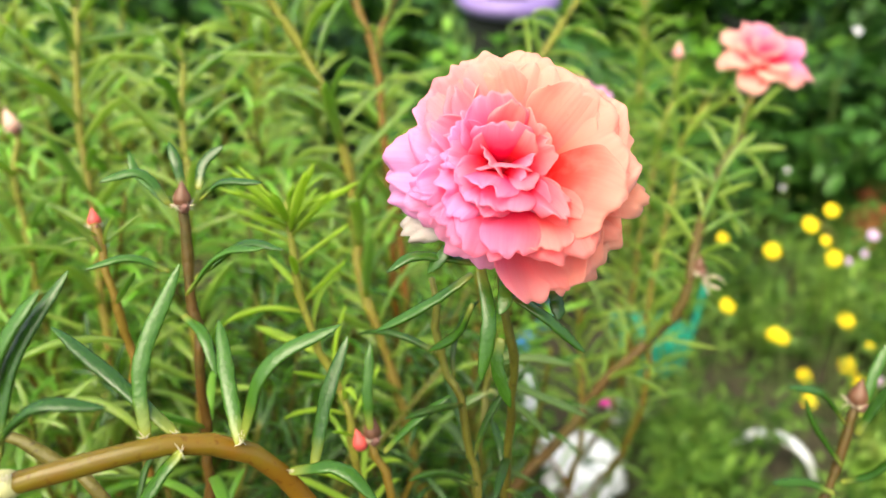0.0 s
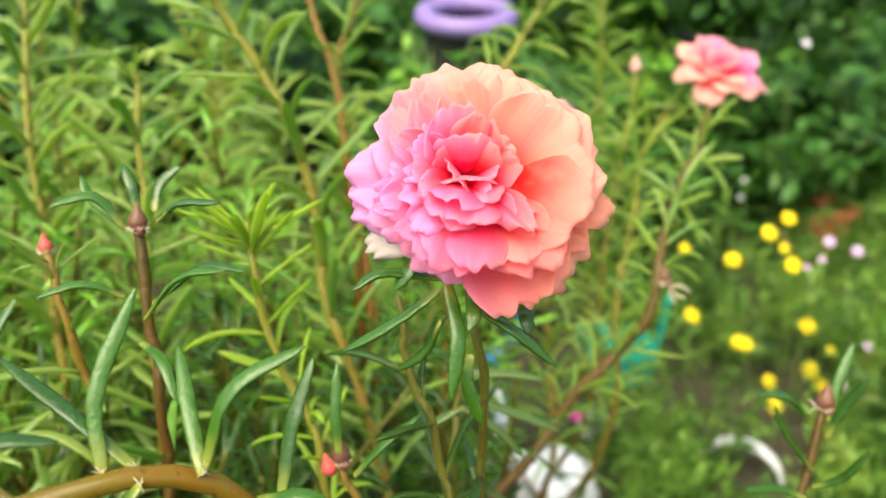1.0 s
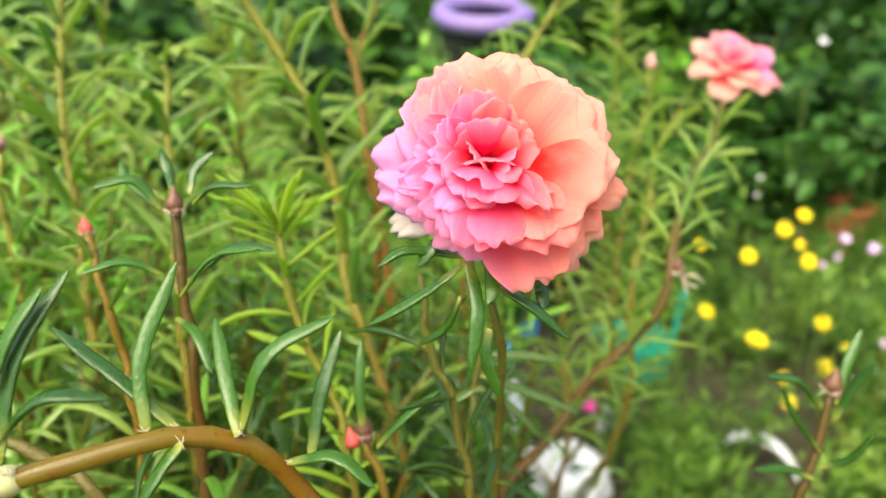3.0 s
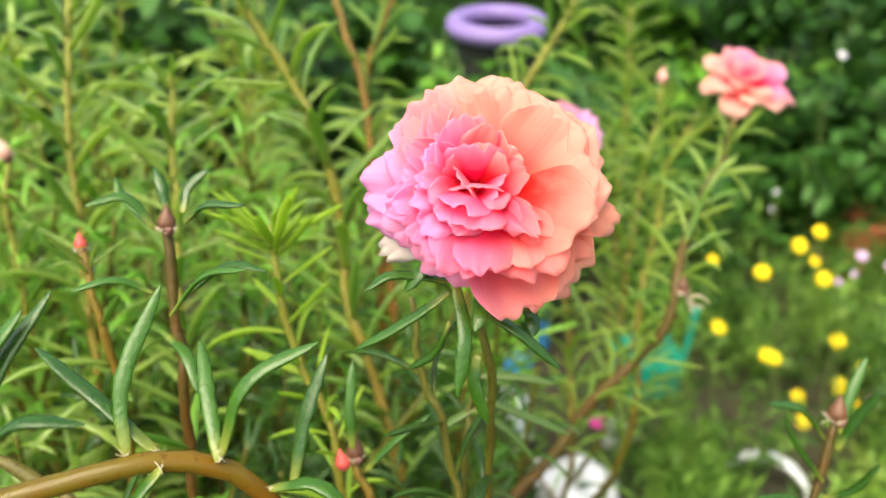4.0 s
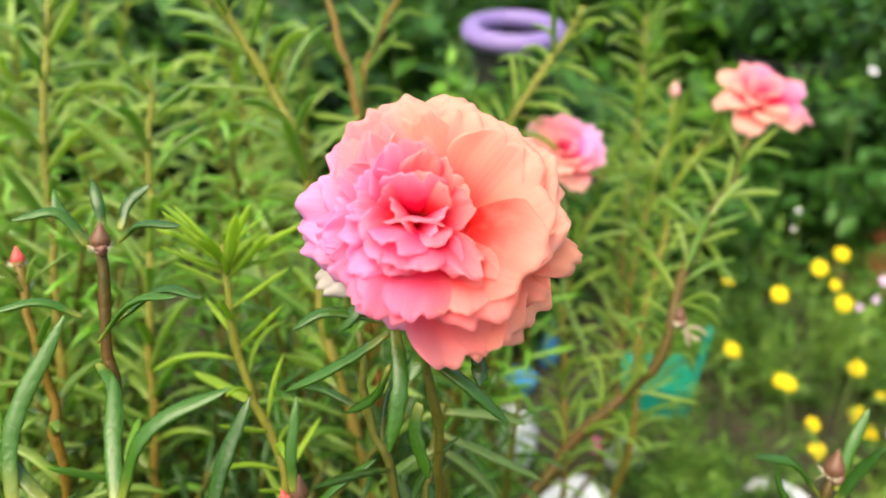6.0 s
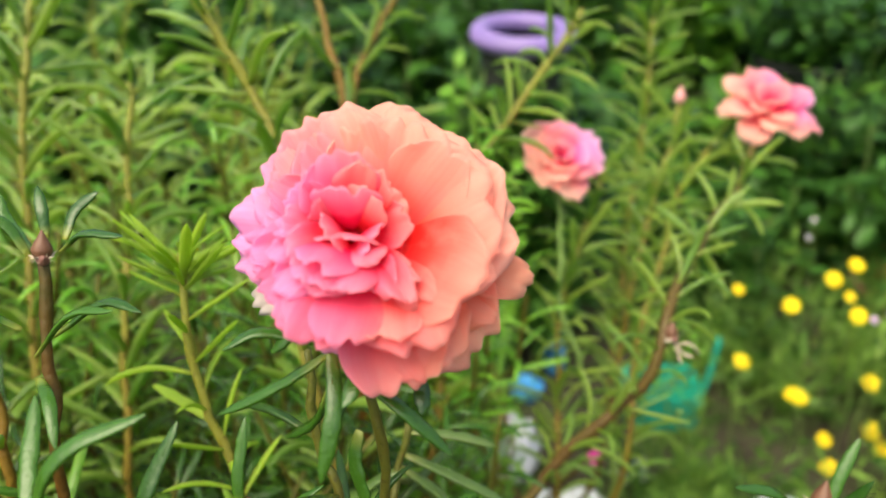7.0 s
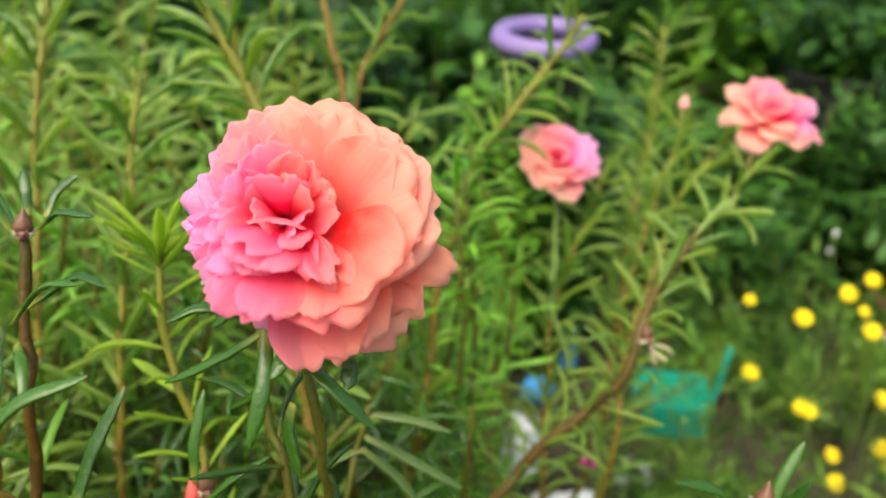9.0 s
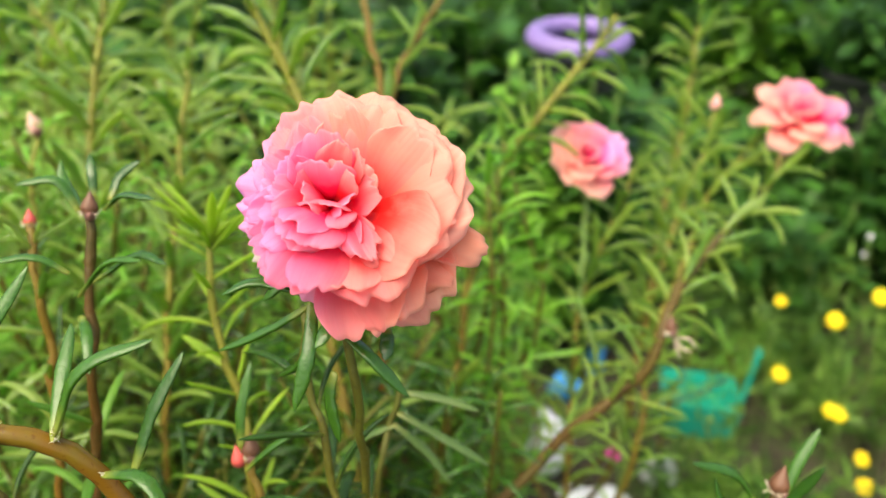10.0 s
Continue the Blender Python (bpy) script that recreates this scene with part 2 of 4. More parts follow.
def sweep(centres, radii, sides=8, flat=1.0, up=(0.0, 0.0, 1.0), crown=1.0):
    """A closed tube along centres; flat squeezes it across up, crown its upper half alone. Returns verts, faces and how far along each vert lies."""
    c = np.asarray(centres, float)
    n = len(c)
    tang = np.gradient(c, axis=0)
    tang /= np.linalg.norm(tang, axis=1)[:, None] + 1e-12
    side = np.cross(tang[0], up)
    if np.linalg.norm(side) < 1e-3:
        side = np.cross(tang[0], (1.0, 0.0, 0.0))
    side = unit(side)
    ang = np.arange(sides) * 2 * np.pi / sides
    rise = np.sin(ang) * np.where(np.sin(ang) > 0, flat * crown, flat)
    verts = []
    for i in range(n):
        side = unit(side - tang[i] * (side @ tang[i]))
        nor = np.cross(side, tang[i])
        verts.append(c[i] + radii[i] * (np.cos(ang)[:, None] * side + rise[:, None] * nor))
    verts = np.vstack([*verts, c[:1] - tang[0] * radii[0] * 0.3, c[-1:] + tang[-1] * radii[-1] * 0.8])
    faces = []
    for i in range(n - 1):
        for k in range(sides):
            a, b = i * sides + k, i * sides + (k + 1) % sides
            faces.append((a, b, b + sides, a + sides))
    for k in range(sides):
        faces.append(((k + 1) % sides, k, n * sides))
        faces.append(((n - 1) * sides + k, (n - 1) * sides + (k + 1) % sides, n * sides + 1))
    t = np.linspace(0, 1, n)
    return verts, faces, np.r_[np.repeat(t, sides), 0, 1]


LEAF_PROFILE = np.interp(np.linspace(0, 1, 15), (0, 0.1, 0.3, 0.6, 0.8, 0.93, 1), (0.55, 0.74, 0.92, 1.0, 0.86, 0.5, 0.14))


def leaf_parts(base, mid, tip, radius, sides=12):
    rng = np.random.default_rng(int(abs(base[0] * 7e5 + tip[2] * 3e5)))
    line = spline((base, mid, tip), 15) + np.cumsum(rng.normal(0, 0.00006, (15, 3)), axis=0)
    return sweep(line, LEAF_PROFILE * radius * (1 + rng.normal(0, 0.045, 15)), sides, 0.72, crown=0.45)


def leaf_at(parent, base, mid, tip, radius=0.0016, mat=None, name="leaf"):
    v, f, a = leaf_parts(base, mid, tip, radius)
    v = v - np.array(parent.location)
    return link_mesh(name, v, f, mat or LEAF, parent, attrs={"along": a})


def leaf_variants(seed, count=11, sides=7, rings=8, plump=1.0):
    """Curved, fleshy leaves that grow from the origin, first along +z and out to +x; unit length."""
    rng = np.random.default_rng(seed)
    out = []
    for bend in sorted(rng.uniform(-0.1, 2.0, count)):
        start = rng.uniform(0.5, 1.15)
        th = start + bend * np.linspace(0, 1, rings) ** 1.3
        d = np.stack([np.sin(th), rng.uniform(-0.15, 0.15) * np.linspace(0, 1, rings), np.cos(th)], 1)
        c = np.vstack([[0, 0, 0], np.cumsum(d[:-1], axis=0) / (rings - 1)])
        r = np.interp(np.linspace(0, 1, rings), (0, 0.1, 0.35, 0.7, 0.88, 1), (0.55, 0.72, 0.95, 1, 0.7, 0.14)) * plump * rng.uniform(0.047, 0.071)
        out.append(sweep(c, r * (1 + rng.normal(0, 0.04, rings)), sides, 0.78, crown=0.5))
    return out


VARIANTS = leaf_variants(3, 14, 8, 10)
VARIANTS_FAR = leaf_variants(4, 11, 5, 7, 0.86)
LEAF_MESHES = {}


def leaf_mesh(k, mat):
    if (k, mat.name) not in LEAF_MESHES:
        v, f, a = VARIANTS[k]
        ob = link_mesh("leaf", v, f, mat, attrs={"along": a})
        LEAF_MESHES[k, mat.name] = ob.data
        bpy.data.objects.remove(ob)
    return LEAF_MESHES[k, mat.name]


def turn_to(axis, spin):
    z = unit(axis)
    x = unit(np.cross((0.3, 1.0, 0.1), z))
    y = np.cross(z, x)
    c, s = math.cos(spin), math.sin(spin)
    return np.stack([c * x + s * y, -s * x + c * y, z], 1)


def matrix(rot, place, scale):
    m = Matrix.Identity(4)
    for i in range(3):
        for j in range(3):
            m[i][j] = rot[i, j] * scale
        m[i][3] = place[i]
    return m


def stem_path(points, root, n=72):
    """A stem through the given points, from its tip down to its root on the ground."""
    p = [*points]
    last, before = np.array(p[-1]), np.array(p[-2])
    on = last + unit(last - before) * 0.05
    on[2] = min(on[2], last[2] * 0.72)
    p += [tuple(on), (root[0], root[1], -0.004)]
    return spline(p, n)[::-1]


def grow(name, points, root, label, thick=0.0017, mat=STEM, leaves=26, leaf_mat=LEAF, length=0.022, seed=0, span=(0.45, 1.0), top=4, top_size=(0.45, 0.8), kinds=14):
    """One upright shoot of the plant: a stem and fleshy leaves on it, one by one."""
    rng = np.random.default_rng(seed)
    path = stem_path(points, root)
    n = len(path)
    shoot = thing(name, tuple(path[0]), label, "plant", "moss rose shoots")
    o = path[0]
    sway = np.cumsum(rng.normal(0, 0.0006, (n, 3)), axis=0)
    sway -= np.linspace(0, 1, n)[:, None] * sway[-1]
    path = path + sway * (1, 1, 0)
    joints = np.maximum(0.0, np.sin(np.arange(n) * 1.55 + rng.uniform(0, 6))) ** 3
    radii = np.linspace(1.3, 0.85, n) * thick * (0.92 + 0.26 * joints + rng.normal(0, 0.05, n))
    v, f, a = sweep(path - o, radii, 10)
    link_mesh("stem", v, f, mat, shoot, attrs={"along": a})
    for i in range(leaves + top):
        t = span[0] + (span[1] - span[0]) * (i + rng.uniform(-0.3, 0.3)) / max(leaves, 1) if i < leaves else 1.0 - rng.uniform(0, 0.02)
        k = min(max(t, 0.0), 1.0) * (n - 1)
        j = min(int(k), n - 2)
        p = path[j] + (path[j + 1] - path[j]) * (k - j)
        axis = unit(path[j + 1] - path[j])
        size = length * rng.uniform(0.75, 1.25) * (1.0 if i < leaves else rng.uniform(*top_size))
        axis = axis if i < leaves else unit(axis * 1.0 + rng.normal(0, 0.12, 3))
        rot = turn_to(axis, i * 2.4 + rng.uniform(-0.5, 0.5))
        ob = new("leaf", leaf_mesh(int(rng.integers(len(VARIANTS) if i < leaves * 0.8 else kinds)), leaf_mat))
        ob.parent = shoot
        ob.matrix_local = matrix(rot, p - o + rot[:, 0] * thick * 0.6, size)
    return shoot, path


def thicket(name, label, shoots, seed, leaf_mat, stem_mat):
    """Many shoots too tangled to count: one mesh of stems and one of leaves."""
    rng = np.random.default_rng(seed)
    sv, sf, sa, lv, lf, la = [], [], [], [], [], []
    so = lo = 0
    for root, tip, count, length in shoots:
        root, tip = np.array(root), np.array(tip)
        lean = rng.normal(0, 0.028, 3) * (1, 1, 0.3)
        path = spline((root, root * 0.6 + tip * 0.4 + lean, root * 0.25 + tip * 0.75 - lean * 0.6, tip), 14)
        v, f, a = sweep(path, np.linspace(1.3, 0.7, 14) * rng.uniform(0.0009, 0.0014), 6)
        sv.append(v), sa.append(a)
        sf += [tuple(i + so for i in q) for q in f]
        so += len(v)
        for i in range(count):
            t = 0.3 + 0.7 * (i + rng.uniform(0, 1)) / count
            k = t * 13
            j = min(int(k), 12)
            p = path[j] + (path[j + 1] - path[j]) * (k - j)
            axis = unit(path[j + 1] - path[j] + rng.normal(0, 0.002, 3))
            v, f, a = VARIANTS_FAR[int(rng.integers(len(VARIANTS_FAR)))]
            v = v @ turn_to(axis, i * 2.4 + rng.uniform(-0.6, 0.6)).T * (length * rng.uniform(0.7, 1.25)) + p
            lv.append(v), la.append(a)
            lf += [tuple(i2 + lo for i2 in q) for q in f]
            lo += len(v)
    group = thing(name, (0, 0, 0), label, "plant", kind="stuff")
    link_mesh("stalk_mass", np.vstack(sv), sf, stem_mat, group, attrs={"along": np.concatenate(sa)})
    link_mesh("foliage", np.vstack(lv), lf, leaf_mat, group, attrs={"along": np.concatenate(la)})
    return group


def petal_parts(length, half, th0, th1, phi, rng, ruffle=0.1, cup=0.25, base_r=0.0012, rows=15, cols=13, thick=0.00018, twist=0.0):
    """One fan-shaped petal about the flower's z axis, rising at th0 degrees from it and opening to th1."""
    a, v = np.linspace(0, 1, rows), np.linspace(-1, 1, cols)
    th = np.radians(th0 + (th1 - th0) * a**0.8)
    step = length / (rows - 1)
    rad = base_r + np.r_[0, np.cumsum(np.sin(th[:-1]) * step)]
    hei = np.r_[0, np.cumsum(np.cos(th[:-1]) * step)]
    ph = rng.uniform(0, 6.28, 8)
    curl = rng.uniform(-1.0, 0.3)
    fall = rng.uniform(0.16, 0.27)
    notch = rng.uniform(0.03, 0.09) * np.exp(-(((v - rng.uniform(-0.35, 0.35)) / 0.14) ** 2))
    teeth = 0.013 * np.sin(7.5 * v + ph[1]) + 0.011 * np.sin(12 * v + ph[5]) + 0.012 * np.sin(17 * v + ph[3]) * np.sin(4 * v + ph[2])
    edge = 1 - fall * np.abs(v) ** 3.0 + 0.022 * np.sin(2.6 * v + ph[0]) + teeth - notch
    s = a[:, None] * (1 - (1 - edge)[None, :] * a[:, None] ** 2)
    r, h, t = np.interp(s, a, rad), np.interp(s, a, hei), np.interp(s, a, th)
    over = np.maximum(s - 1, 0) * length
    r, h = r + over * np.sin(t), h + over * np.cos(t)
    w = half * (0.14 + 0.86 * np.sin(np.minimum(1.0, a * 1.25) * np.pi / 2)) * np.sqrt(1 - (np.maximum(0.0, a - 0.72) / 0.5) ** 2)
    w, aa, vv = w[:, None], a[:, None], v[None, :]
    k = rng.uniform(0.7, 1.3, 3)
    folds = 0.6 * np.sin(2.8 * k[0] * vv + ph[2]) + 0.32 * np.sin(6.0 * k[1] * vv + ph[3] + 1.5 * aa) + 0.26 * np.sin(10.5 * k[2] * vv + ph[6]) * aa**4 + 0.15 * np.sin(5 * aa + ph[4])
    off = cup * w * vv**2 + 0.5 * ruffle * length * aa**2.2 * folds + curl * length * np.maximum(0.0, aa - 0.72) ** 2
    off = off + 0.00010 * aa**6 * np.sin(19 * k[0] * vv + ph[7]) * np.sin(3 * vv + ph[5])
    verts = np.stack([r - np.cos(t) * off, w * vv + 0 * r, h + np.sin(t) * off], 2).reshape(-1, 3)
    if twist:
        th_mid = float(np.mean(th))
        turn = np.array(Matrix.Rotation(twist, 3, Vector((math.sin(th_mid), 0, math.cos(th_mid)))))
        verts = verts @ turn.T
    c, s = np.cos(phi), np.sin(phi)
    verts = verts @ np.array([[c, s, 0], [-s, c, 0], [0, 0, 1]])
    grid = verts.reshape(rows, cols, 3)
    nor = np.cross(np.gradient(grid, axis=0), np.gradient(grid, axis=1)).reshape(-1, 3)
    nor /= np.linalg.norm(nor, axis=1)[:, None] + 1e-12
    n = rows * cols
    both = np.vstack([verts, verts + nor * thick])
    faces = []
    for i in range(rows - 1):
        for j in range(cols - 1):
            q = (i * cols + j, i * cols + j + 1, (i + 1) * cols + j + 1, (i + 1) * cols + j)
            faces += [q[::-1], tuple(k + n for k in q)]
    rim = [j for j in range(cols)] + [i * cols + cols - 1 for i in range(1, rows)] + [(rows - 1) * cols + j for j in range(cols - 2, -1, -1)] + [i * cols for i in range(rows - 2, 0, -1)]
    for p, q in zip(rim, rim[1:] + rim[:1]):
        faces.append((p, q, q + n, p + n))
    al, ac = np.repeat(a, cols), np.tile(v, rows)
    return both, faces, {"along": np.r_[al, al], "across": np.r_[ac, ac]}


def bloom(parent, tiers, seed, rot, place, size=1.0, name="flower", label="", rows=15, cols=13):
    """A flower head with each petal by itself. A tier: its petals, ruffle, looseness and material;
    the tier's foot in mm; a petal: bearing, length and half width in mm, angles from the axis at foot and tip, cup."""
    rng = np.random.default_rng(seed)
    head = new(name)
    head.empty_display_size = 0.01
    head.parent = parent
    head.matrix_local = matrix(rot, place, size)
    if label:
        tagged(head, label)
    for petals, ruffle, loose, mat, foot in tiers:
        for phi, length, half, th0, th1, cup in petals:
            v, f, at = petal_parts(length * 0.001, half * 0.001, th0, th1, radians(phi), rng, ruffle * rng.uniform(0.7, 1.3), cup, rows=rows, cols=cols, twist=rng.uniform(-loose, loose))
            link_mesh("petal", v + np.array(foot) * 0.001, f, mat, head, attrs=at)
    return head


def facing(axis, flip=1.0):
    """A turn whose z is the axis and whose x lies level; flip -1 turns it half round the axis."""
    z = unit(axis)
    x = unit(np.cross((0, 0, 1.0), z)) * flip
    return np.stack([x, np.cross(z, x), z], 1)


def lathe(profile, sides=32):
    """A bmesh turned about z from (radius, height) pairs."""
    bm = bmesh.new()
    rings = [[bm.verts.new((r * math.cos(k * 2 * math.pi / sides), r * math.sin(k * 2 * math.pi / sides), h)) for k in range(sides)] for r, h in profile]
    for a, b in zip(rings, rings[1:]):
        for k in range(sides):
            bm.faces.new((a[k], a[(k + 1) % sides], b[(k + 1) % sides], b[k]))
    bmesh.ops.recalc_face_normals(bm, faces=bm.faces)
    return bm


# ---- ground ----
def ground():
    n, size = 121, 60.0
    s = np.sign(np.linspace(-1, 1, n)) * np.abs(np.linspace(-1, 1, n)) ** 3.2 * size
    x, y = np.meshgrid(s, s + 0.7)
    z = np.array([0.012 * noise.noise(Vector((a * 5, b * 5, 0))) + 0.006 * noise.noise(Vector((a * 21, b * 21, 3))) for a, b in zip(x.ravel(), y.ravel())]) - 0.006
    verts = np.stack([x.ravel(), y.ravel(), z], 1)
    faces = [(i * n + j, i * n + j + 1, (i + 1) * n + j + 1, (i + 1) * n + j) for i in range(n - 1) for j in range(n - 1)]
    return tagged(link_mesh("ground", verts, faces, SOIL), "dark garden soil strewn with litter and moss", "ground", kind="structure")


ground()

# ---- the moss rose: the flower in front ----
HERO_STEM = ((0.0148, 0.1408, 0.4545), (0.0140, 0.1395, 0.4500), (0.0120, 0.1365, 0.4440), (0.0126, 0.1335, 0.4355), (0.0135, 0.1316, 0.4254), (0.0143, 0.1300, 0.4149), (0.0148, 0.1300, 0.4012), (0.0150, 0.1320, 0.3850))
HERO_LEAVES = (
    ((0.0071, 0.1302, 0.4416), (-0.0051, 0.1293, 0.4439), (-0.0112, 0.1258, 0.4420)),
    ((0.0060, 0.1299, 0.4390), (-0.0028, 0.1278, 0.4334), (-0.0142, 0.1265, 0.4271)),
    ((0.0076, 0.1282, 0.4421), (0.0090, 0.1192, 0.4345), (0.0074, 0.1133, 0.4243)),
    ((0.0128, 0.1277, 0.4411), (0.0122, 0.1220, 0.4393), (0.0108, 0.1185, 0.4373)),
    ((0.0135, 0.1270, 0.4360), (0.0208, 0.1228, 0.4327), (0.0292, 0.1207, 0.4251)),
    ((0.0231, 0.1293, 0.4360), (0.0239, 0.1267, 0.4335), (0.0242, 0.1244, 0.4315)),
    ((0.0025, 0.1326, 0.4456), (0.0001, 0.1294, 0.4441), (-0.0030, 0.1275, 0.4409)),
    ((0.0061, 0.1292, 0.4318), (0.0032, 0.1294, 0.4242), (-0.0030, 0.1306, 0.4183)),
    ((0.0121, 0.1256, 0.4255), (0.0116, 0.1234, 0.4197), (0.0149, 0.1199, 0.4117)),
)
# petals of the large flower, from the back to the heart: bearing, length, half width, angle at foot, angle at tip, cup
BACK_PETALS = (
    (148, 24.5, 9.5, 56, 88, 0.06), (126, 25.2, 9.5, 52, 80, 0.06), (100, 25.7, 11, 57, 89, 0.05), (72, 24.7, 13, 58, 86, 0.05),
    (40, 24.3, 13, 56, 84, 0.05), (11, 24.1, 12.5, 56, 84, 0.05), (171, 26.3, 8.5, 66, 94, 0.08), (183, 25.5, 7.5, 74, 102, 0.1), (196, 22.5, 7, 64, 92, 0.1),
)
SECOND_PETALS = (
    (158, 22.5, 8.5, 52, 80, 0.06), (136, 23.0, 9, 48, 76, 0.06), (113, 24.2, 10, 47, 78, 0.05), (86, 24.0, 12, 48, 77, 0.04), (56, 23.4, 13, 48, 75, 0.04), (24, 23.3, 14, 46, 73, 0.03), (352, 22.4, 10, 50, 76, 0.0),
    (103, 22.0, 6.5, 44, 74, 0.08), (78, 22.5, 7.5, 43, 72, 0.08), (48, 22.0, 8, 42, 71, 0.06), (125, 21.5, 6, 45, 74, 0.08),
)
FRONT_PETALS = (
    (282, 26.6, 9.5, 58, 90, 0.12), (282, 22.3, 8.5, 64, 92, 0.1), (314, 25.8, 10.5, 74, 106, 0.1), (297, 25.4, 9.5, 58, 90, 0.1), (332, 22.5, 8, 74, 100, 0.05),
    (222, 20.5, 8, 62, 90, 0.1), (250, 20.0, 8, 60, 88, 0.1),
)
ROW_PETALS = (
    (302, 22.2, 9.4, 46, 76, -0.12), (282, 20.6, 8.2, 40, 70, -0.16), (260, 21.6, 7.4, 35, 68, -0.14), (243, 22.6, 7.0, 40, 70, -0.12), (226, 21.2, 6.4, 46, 75, -0.12), (209, 20.0, 5.6, 50, 78, -0.08),
    (334, 22.4, 10.4, 44, 72, -0.05), (268, 17.5, 6.0, 40, 70, -0.12), (318, 17.0, 6.4, 40, 66, -0.1),
)
MIDDLE_PETALS = (
    (234, 16.2, 5.6, 26, 56, -0.15), (206, 16.0, 5.4, 44, 74, -0.1), (193, 17.5, 5.4, 56, 88, 0.05), (182, 14.0, 4.6, 42, 72, 0.15), (166, 15.5, 4.6, 54, 82, 0.2), (200, 12.0, 4.2, 30, 58, 0.2),
    (309, 17.8, 3.2, 34, 68, 0.3), (328, 13.0, 3.8, 54, 92, 0.2), (301, 13.8, 3.4, 32, 66, 0.3), (318, 15.5, 3.0, 38, 72, 0.35), (150, 17.0, 4.2, 56, 80, 0.2), (222, 17.5, 4.2, 40, 70, 0.15), (174, 10.5, 3.8, 30, 62, 0.3), (156, 11.5, 4, 36, 66, 0.3), (188, 18.8, 4, 62, 92, 0.2),
)
CORE_PETALS = (
    (100, 14.0, 6.4, 42, 62, 0.2), (72, 12.5, 5.2, 40, 58, 0.25), (126, 12.5, 5.0, 44, 64, 0.2), (42, 11.0, 5.0, 44, 70, 0.1), (14, 10.5, 4.6, 46, 76, 0.15),
    (150, 12.5, 4.2, 44, 68, 0.3), (172, 12.0, 4.0, 40, 64, 0.3), (192, 12.5, 4.2, 36, 62, 0.25), (212, 13.0, 4.2, 30, 58, 0.2),
    (264, 15.5, 6.4, 20, 56, -0.3), (242, 15.5, 5.4, 12, 46, -0.2), (288, 11.0, 5.2, 14, 54, -0.2),
    (96, 12.0, 6.0, -6, 42, -0.3), (128, 10.0, 4.6, 10, 50, -0.2), (58, 10.5, 4.8, 6, 46, -0.25), (205, 10.0, 5.0, -14, 38, -0.2), (268, 9.5, 5.5, -22, 30, -0.3), (322, 9.0, 5.0, 0, 50, -0.2),
)
shoot, _ = grow("moss_rose", HERO_STEM, (0.02, 0.15), "moss rose shoot with a large double coral pink flower", 0.0012, STEM_SHADE, 16, LEAF, 0.021, 11, (0.5, 0.86), 0)
shoot_at = np.array(shoot.location)
HERO_TIERS = (
    (BACK_PETALS, 0.13, 0.06, PETAL, (0, 0, 0)), (SECOND_PETALS, 0.12, 0.07, PETAL_FAN, (0, 0, 1)), (FRONT_PETALS, 0.12, 0.06, PETAL_UNDER, (0, 0, 0)), (ROW_PETALS, 0.075, 0.08, PETAL_ROW, (-1, -1, 5.5)),
    (MIDDLE_PETALS, 0.17, 0.3, PETAL_CORE, (-3, -0.5, 7.2)), (CORE_PETALS, 0.15, 0.25, PETAL_CORE, (-4, 0, 9)),
)
flower = bloom(shoot, HERO_TIERS, 5, facing((0.03, -0.76, 0.65)), np.array((0.0150, 0.1405, 0.4555)) - shoot_at, 1.0, "flower", "double moss rose flower, pink shading to apricot", 23, 41)
WITHERED = ((203, 25.6, 5, 78, 118, PETAL_WHITE), (348, 27.6, 5, 75, 95, PETAL_UNDER))
for phi, length, half, th0, th1, mat in WITHERED:
    v, f, at = petal_parts(length * 0.001, half * 0.001, th0, th1, radians(phi), np.random.default_rng(int(length)), 0.15, 0.3, rows=17, cols=21)
    link_mesh("petal", v, f, mat, flower, "withered whitish petal" if mat is PETAL_WHITE else "", attrs=at)
for b, m, t in HERO_LEAVES:
    leaf_at(shoot, b, m, t, 0.0016)

